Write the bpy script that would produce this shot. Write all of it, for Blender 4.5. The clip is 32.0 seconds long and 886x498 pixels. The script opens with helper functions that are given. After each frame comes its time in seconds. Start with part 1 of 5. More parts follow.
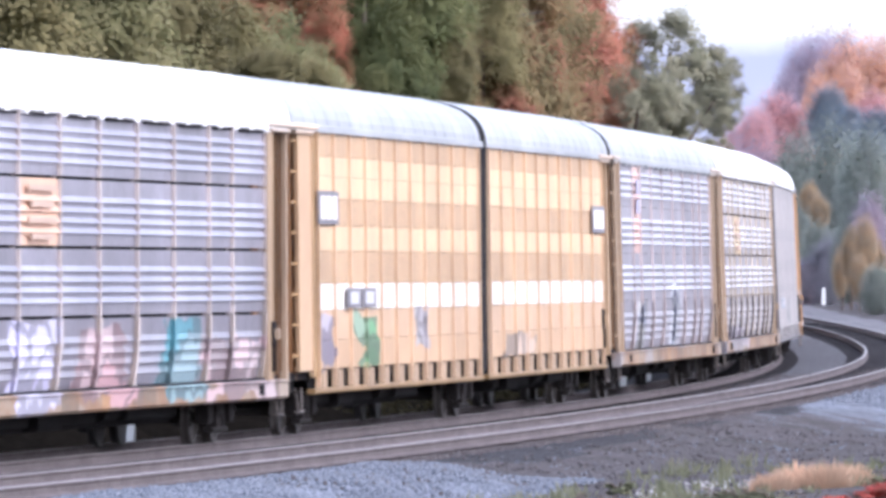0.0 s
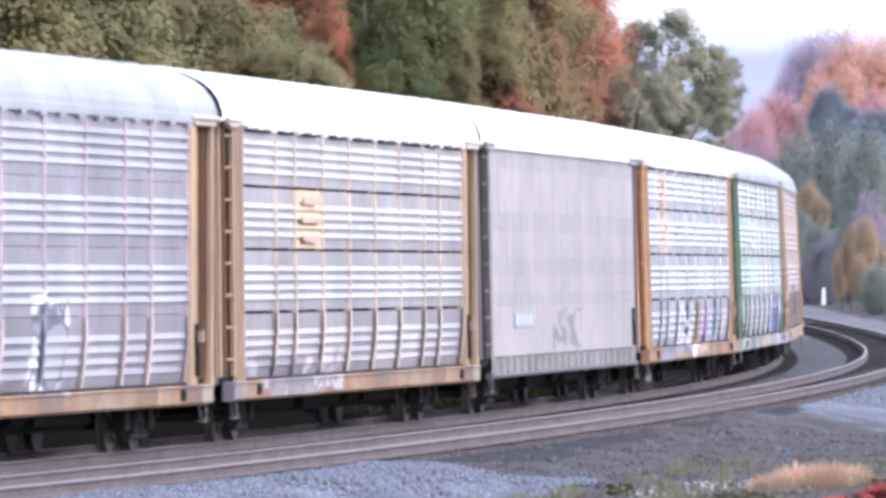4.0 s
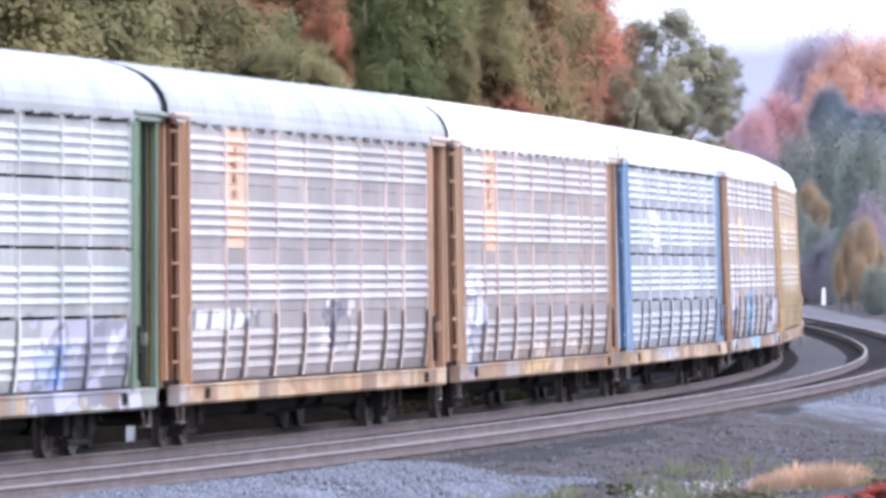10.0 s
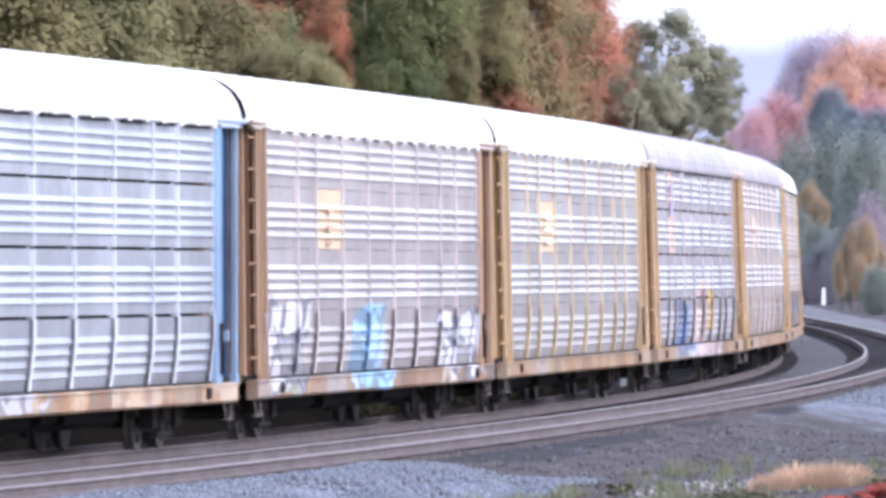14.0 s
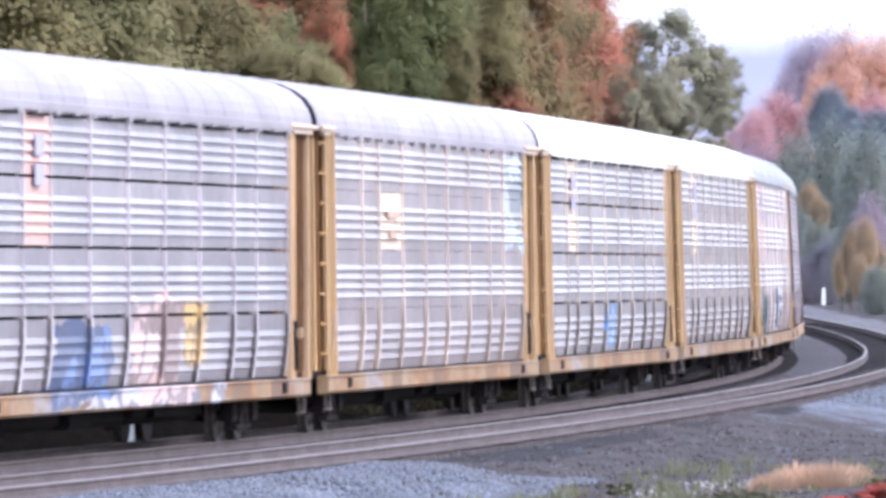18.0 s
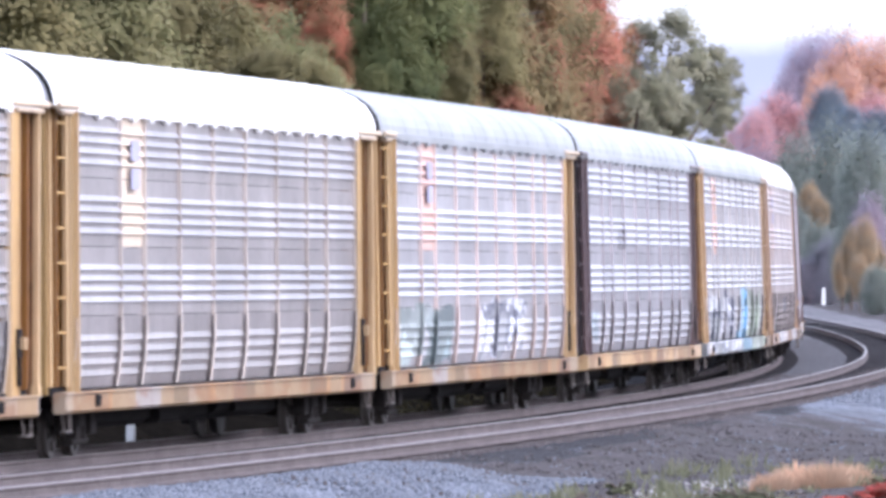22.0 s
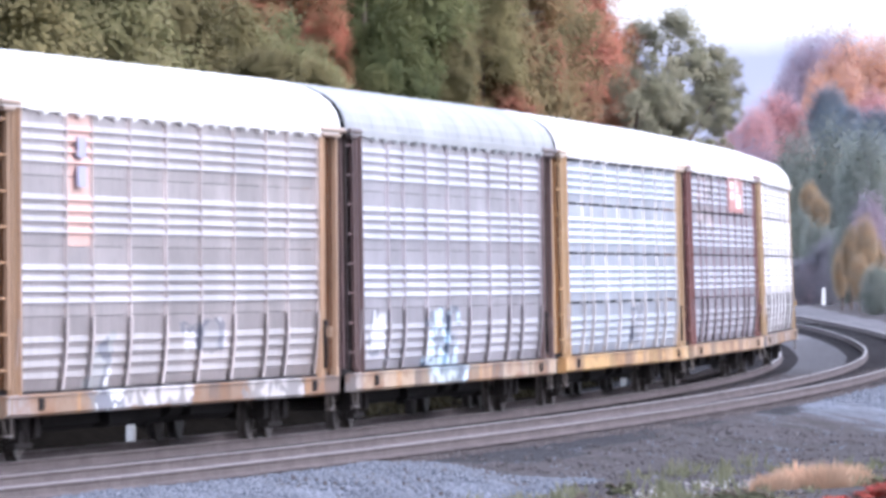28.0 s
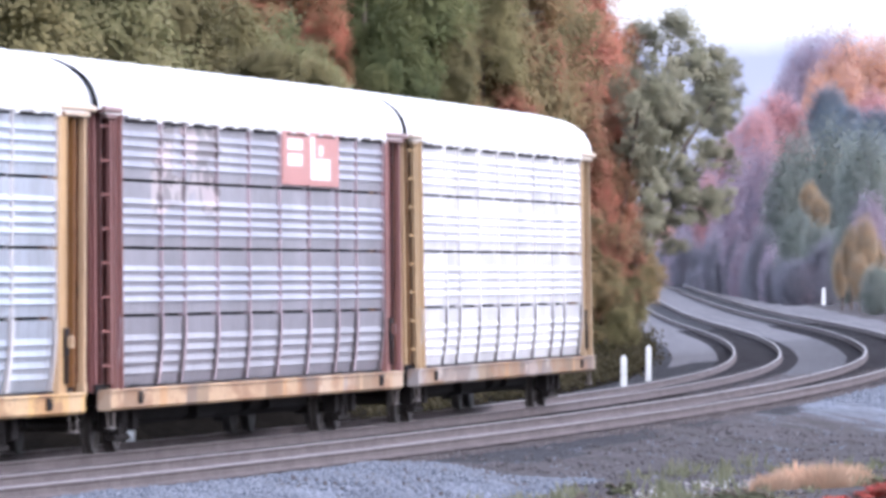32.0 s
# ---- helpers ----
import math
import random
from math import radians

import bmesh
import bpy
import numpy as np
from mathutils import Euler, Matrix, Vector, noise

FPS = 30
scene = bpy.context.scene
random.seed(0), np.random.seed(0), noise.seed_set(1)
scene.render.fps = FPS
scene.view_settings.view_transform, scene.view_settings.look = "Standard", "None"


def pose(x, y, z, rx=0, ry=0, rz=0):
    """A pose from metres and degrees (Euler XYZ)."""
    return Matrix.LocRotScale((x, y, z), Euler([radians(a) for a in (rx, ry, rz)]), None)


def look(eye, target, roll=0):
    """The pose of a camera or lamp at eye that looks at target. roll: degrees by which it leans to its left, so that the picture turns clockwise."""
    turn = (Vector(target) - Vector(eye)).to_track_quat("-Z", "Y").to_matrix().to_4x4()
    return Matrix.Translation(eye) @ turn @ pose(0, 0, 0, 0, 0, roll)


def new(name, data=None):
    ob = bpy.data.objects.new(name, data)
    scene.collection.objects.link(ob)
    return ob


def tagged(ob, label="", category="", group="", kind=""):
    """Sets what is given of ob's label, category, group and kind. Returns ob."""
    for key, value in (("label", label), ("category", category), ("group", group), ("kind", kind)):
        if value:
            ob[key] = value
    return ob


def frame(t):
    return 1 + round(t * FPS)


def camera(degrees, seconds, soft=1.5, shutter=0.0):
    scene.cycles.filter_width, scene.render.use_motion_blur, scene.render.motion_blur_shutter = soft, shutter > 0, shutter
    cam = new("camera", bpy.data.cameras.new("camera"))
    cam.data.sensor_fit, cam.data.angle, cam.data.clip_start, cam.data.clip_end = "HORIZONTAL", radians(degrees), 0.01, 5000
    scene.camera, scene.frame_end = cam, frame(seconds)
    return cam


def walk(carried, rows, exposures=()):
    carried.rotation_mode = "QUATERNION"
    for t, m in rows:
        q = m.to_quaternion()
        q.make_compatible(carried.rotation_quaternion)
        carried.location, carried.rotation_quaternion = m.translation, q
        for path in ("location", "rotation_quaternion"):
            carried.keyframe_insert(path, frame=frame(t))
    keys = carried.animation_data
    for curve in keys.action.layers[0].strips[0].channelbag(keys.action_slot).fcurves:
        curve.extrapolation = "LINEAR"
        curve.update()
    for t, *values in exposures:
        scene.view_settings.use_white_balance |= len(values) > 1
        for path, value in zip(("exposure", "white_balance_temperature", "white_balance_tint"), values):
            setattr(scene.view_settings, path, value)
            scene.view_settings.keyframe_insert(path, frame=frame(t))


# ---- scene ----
EXPOSURE, KELVIN, TINT = 0.80, 5700, 18
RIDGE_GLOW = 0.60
cam = camera(5.42, 32.0, soft=3.7, shutter=0.3)
EYE = (0.0, 0.0, 2.09)
CAM_POSE = pose(*EYE, 90.383, 0.0, 0.0) @ pose(0, 0, 0, 0, 0, 0.173)
walk(cam, [(0.0, CAM_POSE), (32.0, CAM_POSE)], exposures=[(0.0, EXPOSURE, KELVIN, TINT), (32.0, EXPOSURE, KELVIN, TINT)])

# world, sun
SUN_TURN, SUN_HIGH = 115.0, 40.0
world = bpy.data.worlds.new("overcast_evening")
scene.world = world
world.use_nodes = True
wn = world.node_tree
sky = wn.nodes.new("ShaderNodeTexSky")
sky.sky_type, sky.sun_disc = "NISHITA", False
sky.sun_elevation, sky.sun_rotation = radians(SUN_HIGH), radians(SUN_TURN)
sky.air_density, sky.dust_density, sky.ozone_density = 1.0, 4.0, 2.0
# thin cloud over the clear sky: brightest overhead, as an overcast sky is
wco, wsep, wgrad, wadd = (wn.nodes.new("ShaderNode" + k) for k in ("TexCoord", "SeparateXYZ", "MapRange", "Mix"))
wn.links.new(wco.outputs["Generated"], wsep.inputs[0])
wn.links.new(wsep.outputs["Z"], wgrad.inputs["Value"])
wgrad.inputs["To Min"].default_value, wgrad.inputs["To Max"].default_value = 5.2, 8.5
wadd.data_type, wadd.blend_type, wadd.clamp_result = "RGBA", "ADD", False
wcloud = wn.nodes.new("ShaderNodeCombineColor")
for k in ("Red", "Green", "Blue"):
    wn.links.new(wgrad.outputs[0], wcloud.inputs[k])
wadd.inputs[0].default_value = 1.0
wn.links.new(sky.outputs["Color"], wadd.inputs[6])
wn.links.new(wcloud.outputs[0], wadd.inputs[7])
wn.links.new(wadd.outputs[2], wn.nodes["Background"].inputs["Color"])
wn.nodes["Background"].inputs["Strength"].default_value = 0.12
sun = new("sun", bpy.data.lights.new("sun", "SUN"))
sun.data.energy, sun.data.angle, sun.data.color = 0.8, radians(30), (1.0, 0.96, 0.9)
_d = Vector((math.sin(radians(SUN_TURN)) * math.cos(radians(SUN_HIGH)), math.cos(radians(SUN_TURN)) * math.cos(radians(SUN_HIGH)), math.sin(radians(SUN_HIGH))))
sun.matrix_world = look(tuple(_d * 50), (0, 0, 0))

# ---- the railway line: a curve told by its bend at a few chainages ----
BEND_AT = np.array([-60, 0, 60, 120, 180, 240, 320, 450, 650, 1100.0])
BEND = np.array([9.333, 8.719, 7.406, 9.547, 3.216, 2.870, -1.017, -0.186, 0.022, 0.002]) * 1e-4
CHAIN = np.arange(-900, 1601, 1.0)
_k = np.interp(CHAIN, BEND_AT, BEND)
_k[CHAIN < -60] = 4e-4
_head = np.concatenate([[0], np.cumsum((_k[1:] + _k[:-1]) / 2)])
_head += 1.402914 - _head[900]
_cx = np.concatenate([[0], np.cumsum((np.cos(_head[1:]) + np.cos(_head[:-1])) / 2)])
_cy = np.concatenate([[0], np.cumsum((np.sin(_head[1:]) + np.sin(_head[:-1])) / 2)])
_cx += -6.4619 - _cx[900]
_cy += 136.125 - _cy[900]
_cz = 0.004518 * CHAIN + 2e-6 * CHAIN ** 2
_cant = np.clip(3.52e-4 * (CHAIN + 15), 0, 0.055)
TRACK_GAP = 4.18
RAIL_LOW = 0.06                   # rails of the train's track below the datum of the line


def line(s):
    """Centre of the train's track at chainage s: x, y, rail top, heading, cant."""
    return [float(np.interp(s, CHAIN, a)) for a in (_cx, _cy, _cz, _head, _cant)]


def by_line(s, l, z=0.0, canted=False):
    """A place l metres to the camera's side of the train's track, z above its rails."""
    x, y, zz, th, ca = line(s)
    if canted:
        l, z = l * math.cos(ca) - z * math.sin(ca), z * math.cos(ca) + l * math.sin(ca)
    return Vector((x + math.sin(th) * l, y - math.cos(th) * l, zz + z))


# ---- materials ----
def nodes_of(name):
    m = bpy.data.materials.new(name)
    m.use_nodes = True
    nt = m.node_tree
    return m, nt, nt.nodes["Principled BSDF"]


def math_node(nt, op, a, b=None, clamp=False):
    n = nt.nodes.new("ShaderNodeMath")
    n.operation, n.use_clamp = op, clamp
    for i, v in enumerate((a, b)):
        if v is None:
            continue
        if isinstance(v, (int, float)):
            n.inputs[i].default_value = v
        else:
            nt.links.new(v, n.inputs[i])
    return n.outputs[0]


def mix_node(nt, fac, a, b, mode="MIX"):
    n = nt.nodes.new("ShaderNodeMix")
    n.data_type, n.blend_type = "RGBA", mode
    for sock, v in ((n.inputs[0], fac), (n.inputs[6], a), (n.inputs[7], b)):
        if isinstance(v, (int, float)):
            sock.default_value = v
        elif isinstance(v, tuple):
            sock.default_value = (*v[:3], 1)
        else:
            nt.links.new(v, sock)
    return n.outputs[2]


def noise_node(nt, vec, scale, detail=4.0, rough=0.55, stretch=None):
    if stretch:
        mp = nt.nodes.new("ShaderNodeMapping")
        mp.inputs["Scale"].default_value = stretch
        nt.links.new(vec, mp.inputs["Vector"])
        vec = mp.outputs[0]
    n = nt.nodes.new("ShaderNodeTexNoise")
    n.inputs["Scale"].default_value, n.inputs["Detail"].default_value, n.inputs["Roughness"].default_value = scale, detail, rough
    nt.links.new(vec, n.inputs["Vector"])
    return n.outputs["Fac"]


def span(nt, v, lo, hi):
    n = nt.nodes.new("ShaderNodeMapRange")
    n.inputs["From Min"].default_value, n.inputs["From Max"].default_value = lo, hi
    nt.links.new(v, n.inputs["Value"])
    return n.outputs[0]


def bump(nt, bsdf, height, strength=0.3, dist=0.02):
    b = nt.nodes.new("ShaderNodeBump")
    b.inputs["Strength"].default_value, b.inputs["Distance"].default_value = strength, dist
    nt.links.new(height, b.inputs["Height"])
    nt.links.new(b.outputs[0], bsdf.inputs["Normal"])


def paint(name, base, ref=None, rough=0.5, metal=0.0, dirt=0.35, dirt_col=(0.16, 0.12, 0.09), sprays=(), vary=0.12, perf=0.0, patched=False):
    """Weathered paint or galvanised sheet; sprays are graffiti patches in the thing's own space: x0, x1, z0, z1, colour, cover."""
    m, nt, bs = nodes_of(name)
    tc = nt.nodes.new("ShaderNodeTexCoord")
    if ref is not None:
        tc.object = ref
    v = tc.outputs["Object"]
    big = noise_node(nt, v, 0.5, 3)
    fine = noise_node(nt, v, 7.0, 5)
    streak = noise_node(nt, v, 1.0, 4, 0.6, (5.0, 5.0, 0.35))
    info = nt.nodes.new("ShaderNodeObjectInfo")
    dark = tuple(c * 0.78 for c in base)
    light = tuple(min(1, c * 1.12) for c in base)
    col = mix_node(nt, span(nt, big, 0.3, 0.7), dark, light)
    tone = mix_node(nt, info.outputs["Random"], (1 - vary,) * 3, (1 + vary * 0.4,) * 3)
    col = mix_node(nt, 1.0, col, tone, "MULTIPLY")
    if perf:
        w = noise_node(nt, v, 30.0, 0)
        col = mix_node(nt, math_node(nt, "MULTIPLY", span(nt, w, 0.45, 0.55), perf), col, (0.06, 0.06, 0.07))
    if patched:
        mp = nt.nodes.new("ShaderNodeMapping")
        mp.inputs["Scale"].default_value = (0.85, 0.0, 0.0)
        mp.inputs["Location"].default_value = (base[0] * 37.0, 0, 0)
        nt.links.new(v, mp.inputs["Vector"])
        vor = nt.nodes.new("ShaderNodeTexVoronoi")
        vor.inputs["Scale"].default_value = 1.0
        nt.links.new(mp.outputs[0], vor.inputs["Vector"])
        sepc = nt.nodes.new("ShaderNodeSeparateColor")
        nt.links.new(vor.outputs["Color"], sepc.inputs[0])
        ramp = nt.nodes.new("ShaderNodeValToRGB")
        ramp.color_ramp.interpolation = "CONSTANT"
        tones = [(0.0, base), (0.42, tuple(0.75 * c + 0.12 for c in base)), (0.60, tuple(c * 0.5 for c in base)), (0.70, (0.34, 0.32, 0.33)), (0.80, (0.46, 0.25, 0.10)), (0.90, (0.12, 0.09, 0.08))]
        for i, (at, c) in enumerate(tones):
            e = ramp.color_ramp.elements[i] if i < 2 else ramp.color_ramp.elements.new(at)
            e.position, e.color = at, (*c, 1)
        nt.links.new(sepc.outputs[0], ramp.inputs[0])
        col = mix_node(nt, 0.78, col, ramp.outputs[0])
        rust = noise_node(nt, v, 1.0, 5, 0.65, (0.6, 1.0, 1.8))
        col = mix_node(nt, math_node(nt, "MULTIPLY", span(nt, rust, 0.47, 0.60), 0.7), col, (0.24, 0.115, 0.05))
        soot = noise_node(nt, v, 1.0, 5, 0.7, (1.9, 1.0, 3.1))
        col = mix_node(nt, math_node(nt, "MULTIPLY", span(nt, soot, 0.60, 0.70), 0.7), col, (0.07, 0.055, 0.05))
    col = mix_node(nt, math_node(nt, "MULTIPLY", span(nt, streak, 0.5, 0.85), dirt), col, dirt_col)
    col = mix_node(nt, math_node(nt, "MULTIPLY", span(nt, fine, 0.58, 0.8), dirt * 0.8), col, dirt_col)
    covered = None
    if sprays:
        sep = nt.nodes.new("ShaderNodeSeparateXYZ")
        nt.links.new(v, sep.inputs[0])
        for i, (x0, x1, z0, z1, c, cover) in enumerate(sprays):
            dx = math_node(nt, "DIVIDE", math_node(nt, "ABSOLUTE", math_node(nt, "SUBTRACT", sep.outputs["X"], (x0 + x1) / 2)), (x1 - x0) / 2)
            dz = math_node(nt, "DIVIDE", math_node(nt, "ABSOLUTE", math_node(nt, "SUBTRACT", sep.outputs["Z"], (z0 + z1) / 2)), (z1 - z0) / 2)
            far = math_node(nt, "MAXIMUM", dx, dz)
            wob = noise_node(nt, v, 1.0, 3, 0.6, (0.5 + 0.08 * i, 0.2, 1.6))
            edge = math_node(nt, "ADD", far, math_node(nt, "MULTIPLY", math_node(nt, "SUBTRACT", wob, 0.5), 2.6 - 1.6 * cover))
            mask = math_node(nt, "MULTIPLY", span(nt, edge, 1.0, 0.93), span(nt, far, 1.25, 1.2), True)
            # letter-like cells with dark outlines
            mp = nt.nodes.new("ShaderNodeMapping")
            mp.inputs["Scale"].default_value = (0.6, 0.0, 1.5)
            mp.inputs["Location"].default_value = (3.1 * i, 0, 1.7 * i)
            bend = nt.nodes.new("ShaderNodeVectorMath")
            bend.operation = "MULTIPLY_ADD"
            warp = nt.nodes.new("ShaderNodeTexNoise")
            warp.inputs["Scale"].default_value = 1.6
            nt.links.new(v, warp.inputs["Vector"])
            nt.links.new(warp.outputs["Color"], bend.inputs[0])
            bend.inputs[1].default_value = (0.9, 0.0, 0.9)
            nt.links.new(v, bend.inputs[2])
            nt.links.new(bend.outputs[0], mp.inputs["Vector"])
            cell, rim = nt.nodes.new("ShaderNodeTexVoronoi"), nt.nodes.new("ShaderNodeTexVoronoi")
            rim.feature = "DISTANCE_TO_EDGE"
            for n in (cell, rim):
                n.inputs["Scale"].default_value = 1.0
                nt.links.new(mp.outputs[0], n.inputs["Vector"])
            sc = nt.nodes.new("ShaderNodeSeparateColor")
            nt.links.new(cell.outputs["Color"], sc.inputs[0])
            c2 = mix_node(nt, span(nt, sc.outputs[0], 0.55, 0.62), c, tuple(0.6 * a + 0.18 for a in c))
            c2 = mix_node(nt, span(nt, sc.outputs[1], 0.80, 0.84), c2, tuple(0.4 * a for a in c))
            pale = min(c) > 0.6
            edge_col = (0.07, 0.08, 0.13) if pale else tuple(0.3 * a + 0.03 for a in c)
            c2 = mix_node(nt, math_node(nt, "MULTIPLY", span(nt, rim.outputs["Distance"], 0.10 if pale else 0.105, 0.07 if pale else 0.065), 0.85), c2, edge_col)
            shown = span(nt, sc.outputs[2], 0.20 - 0.3 * cover, 0.24 - 0.3 * cover)
            laid = math_node(nt, "MULTIPLY", math_node(nt, "MULTIPLY", mask, shown), 0.92)
            col = mix_node(nt, laid, col, c2)
            covered = laid if covered is None else math_node(nt, "MAXIMUM", covered, laid)
    nt.links.new(col, bs.inputs["Base Color"])
    bs.inputs["Metallic"].default_value = metal
    if metal and covered is not None:
        nt.links.new(math_node(nt, "SUBTRACT", metal, math_node(nt, "MULTIPLY", covered, metal)), bs.inputs["Metallic"])
    nt.links.new(math_node(nt, "ADD", math_node(nt, "MULTIPLY", fine, 0.2), rough - 0.1), bs.inputs["Roughness"])
    bump(nt, bs, fine, 0.12, 0.01)
    return m


def plain(name, base, rough=0.6, metal=0.0, grain=9.0, amount=0.25, shine=0.5):
    m, nt, bs = nodes_of(name)
    tc = nt.nodes.new("ShaderNodeTexCoord")
    a = noise_node(nt, tc.outputs["Object"], grain, 5)
    b = noise_node(nt, tc.outputs["Object"], grain * 0.12, 3)
    f = math_node(nt, "MULTIPLY", math_node(nt, "ADD", a, b), 0.5)
    col = mix_node(nt, span(nt, f, 0.35, 0.65), tuple(c * (1 - amount) for c in base), tuple(min(1, c * (1 + amount)) for c in base))
    nt.links.new(col, bs.inputs["Base Color"])
    bs.inputs["Roughness"].default_value, bs.inputs["Metallic"].default_value = rough, metal
    bs.inputs["Specular IOR Level"].default_value = shine
    bump(nt, bs, a, 0.25, 0.02)
    return m


def leaves(name, base, second, spread=0.07, thin=0.45):
    """Leaf surface: hue drifts branch by branch and tree by tree, some light passes through."""
    m, nt, bs = nodes_of(name)
    geo = nt.nodes.new("ShaderNodeNewGeometry")
    info = nt.nodes.new("ShaderNodeObjectInfo")
    tc = nt.nodes.new("ShaderNodeTexCoord")
    big = noise_node(nt, tc.outputs["Object"], 1.3, 2)
    mid = noise_node(nt, tc.outputs["Object"], 4.0, 2)
    f = math_node(nt, "ADD", math_node(nt, "MULTIPLY", span(nt, mid, 0.40, 0.60), 0.45), math_node(nt, "MULTIPLY", span(nt, big, 0.40, 0.60), 0.55))
    col = mix_node(nt, f, base, second)
    tone = mix_node(nt, geo.outputs["Random Per Island"], (1 - spread,) * 3, (1 + spread,) * 3)
    col = mix_node(nt, 1.0, col, tone, "MULTIPLY")
    tone = mix_node(nt, info.outputs["Random"], (0.8,) * 3, (1.15,) * 3)
    col = mix_node(nt, 1.0, col, tone, "MULTIPLY")
    nt.links.new(col, bs.inputs["Base Color"])
    bs.inputs["Roughness"].default_value = 0.75
    bs.inputs["Specular IOR Level"].default_value = 0.12
    tr = nt.nodes.new("ShaderNodeBsdfTranslucent")
    nt.links.new(col, tr.inputs["Color"])
    ms = nt.nodes.new("ShaderNodeMixShader")
    ms.inputs[0].default_value = thin
    nt.links.new(bs.outputs[0], ms.inputs[1])
    nt.links.new(tr.outputs[0], ms.inputs[2])
    nt.links.new(ms.outputs[0], nt.nodes["Material Output"].inputs["Surface"])
    return m


def ground_material(name, a, b, stone, grain=14.0, shine=0.15):
    m, nt, bs = nodes_of(name)
    tc = nt.nodes.new("ShaderNodeTexCoord")
    v = tc.outputs["Object"]
    vor = nt.nodes.new("ShaderNodeTexVoronoi")
    vor.inputs["Scale"].default_value = grain
    nt.links.new(v, vor.inputs["Vector"])
    big = noise_node(nt, v, 0.22, 4)
    mid = noise_node(nt, v, 1.7, 5)
    col = mix_node(nt, span(nt, big, 0.4, 0.6), a, b)
    col = mix_node(nt, math_node(nt, "MULTIPLY", span(nt, mid, 0.45, 0.75), 0.6), col, stone)
    sep = nt.nodes.new("ShaderNodeSeparateColor")
    nt.links.new(vor.outputs["Color"], sep.inputs[0])
    tone = mix_node(nt, sep.outputs[0], (0.55,) * 3, (1.35,) * 3)
    col = mix_node(nt, 1.0, col, tone, "MULTIPLY")
    nt.links.new(col, bs.inputs["Base Color"])
    bs.inputs["Roughness"].default_value = 0.95
    bs.inputs["Specular IOR Level"].default_value = shine
    bump(nt, bs, vor.outputs["Distance"], 0.8, 0.05)
    return m


def bank_material(a, b, stone, fresh_a, fresh_b):
    """Earth that gives way to fresh blue ballast where the sheet's own weight says so."""
    m, nt, bs = nodes_of("earth_and_fresh_ballast")
    tc = nt.nodes.new("ShaderNodeTexCoord")
    v = tc.outputs["Object"]
    vor = nt.nodes.new("ShaderNodeTexVoronoi")
    vor.inputs["Scale"].default_value = 14.0
    nt.links.new(v, vor.inputs["Vector"])
    big, mid, low = noise_node(nt, v, 0.25, 4), noise_node(nt, v, 1.7, 5), noise_node(nt, v, 0.6, 5, 0.6)
    col = mix_node(nt, span(nt, big, 0.4, 0.6), a, b)
    col = mix_node(nt, math_node(nt, "MULTIPLY", span(nt, mid, 0.45, 0.7), 0.8), col, stone)
    new_stone = mix_node(nt, span(nt, mid, 0.3, 0.7), fresh_a, fresh_b)
    at = nt.nodes.new("ShaderNodeAttribute")
    at.attribute_name = "fresh"
    w = math_node(nt, "ADD", at.outputs["Fac"], math_node(nt, "MULTIPLY", math_node(nt, "SUBTRACT", low, 0.5), 1.6))
    col = mix_node(nt, span(nt, w, 0.3, 0.7), col, new_stone)
    sep = nt.nodes.new("ShaderNodeSeparateColor")
    nt.links.new(vor.outputs["Color"], sep.inputs[0])
    tone = mix_node(nt, sep.outputs[0], (0.55,) * 3, (1.4,) * 3)
    col = mix_node(nt, 1.0, col, tone, "MULTIPLY")
    nt.links.new(col, bs.inputs["Base Color"])
    bs.inputs["Roughness"].default_value = 0.95
    bs.inputs["Specular IOR Level"].default_value = 0.15
    bump(nt, bs, vor.outputs["Distance"], 0.8, 0.05)
    return m


def stone_material(name, tones):
    """Loose stones, each of its own tone."""
    m, nt, bs = nodes_of(name)
    geo = nt.nodes.new("ShaderNodeNewGeometry")
    tc = nt.nodes.new("ShaderNodeTexCoord")
    ramp = nt.nodes.new("ShaderNodeValToRGB")
    for i, c in enumerate(tones):
        e = ramp.color_ramp.elements[i] if i < 2 else ramp.color_ramp.elements.new(i / (len(tones) - 1))
        e.position, e.color = i / (len(tones) - 1), (*c, 1)
    nt.links.new(geo.outputs["Random Per Island"], ramp.inputs[0])
    g = noise_node(nt, tc.outputs["Object"], 40.0, 4)
    col = mix_node(nt, 1.0, ramp.outputs[0], mix_node(nt, g, (0.8,) * 3, (1.2,) * 3), "MULTIPLY")
    nt.links.new(col, bs.inputs["Base Color"])
    bs.inputs["Roughness"].default_value = 0.9
    return m


M_STEEL = plain("dark_steel", (0.018, 0.017, 0.018), 0.9, shine=0.08)
M_TRUCK = plain("dusty_truck_steel", (0.028, 0.025, 0.025), 0.9, shine=0.08)
M_WHEEL = plain("wheel_steel", (0.08, 0.072, 0.069), 0.55, 0.3)
M_STEP = plain("worn_step_steel", (0.13, 0.11, 0.10), 0.6, 0.1, 7.0, 0.35)
M_RAIL = plain("rusty_rail", (0.128, 0.110, 0.112), 0.9, 0, 9.0, 0.25, 0.15)
M_RAILTOP = plain("polished_rail_top", (0.28, 0.26, 0.26), 0.5, 0.45, 4.0, 0.1)
# near-black timber: the train's shade is in its colour
M_SHADETIMBER = plain("sooty_timber", (0.026, 0.023, 0.024), 0.95, 0, 5.0, 0.3, 0.05)
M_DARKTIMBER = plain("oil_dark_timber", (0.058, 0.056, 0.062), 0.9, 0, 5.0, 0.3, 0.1)
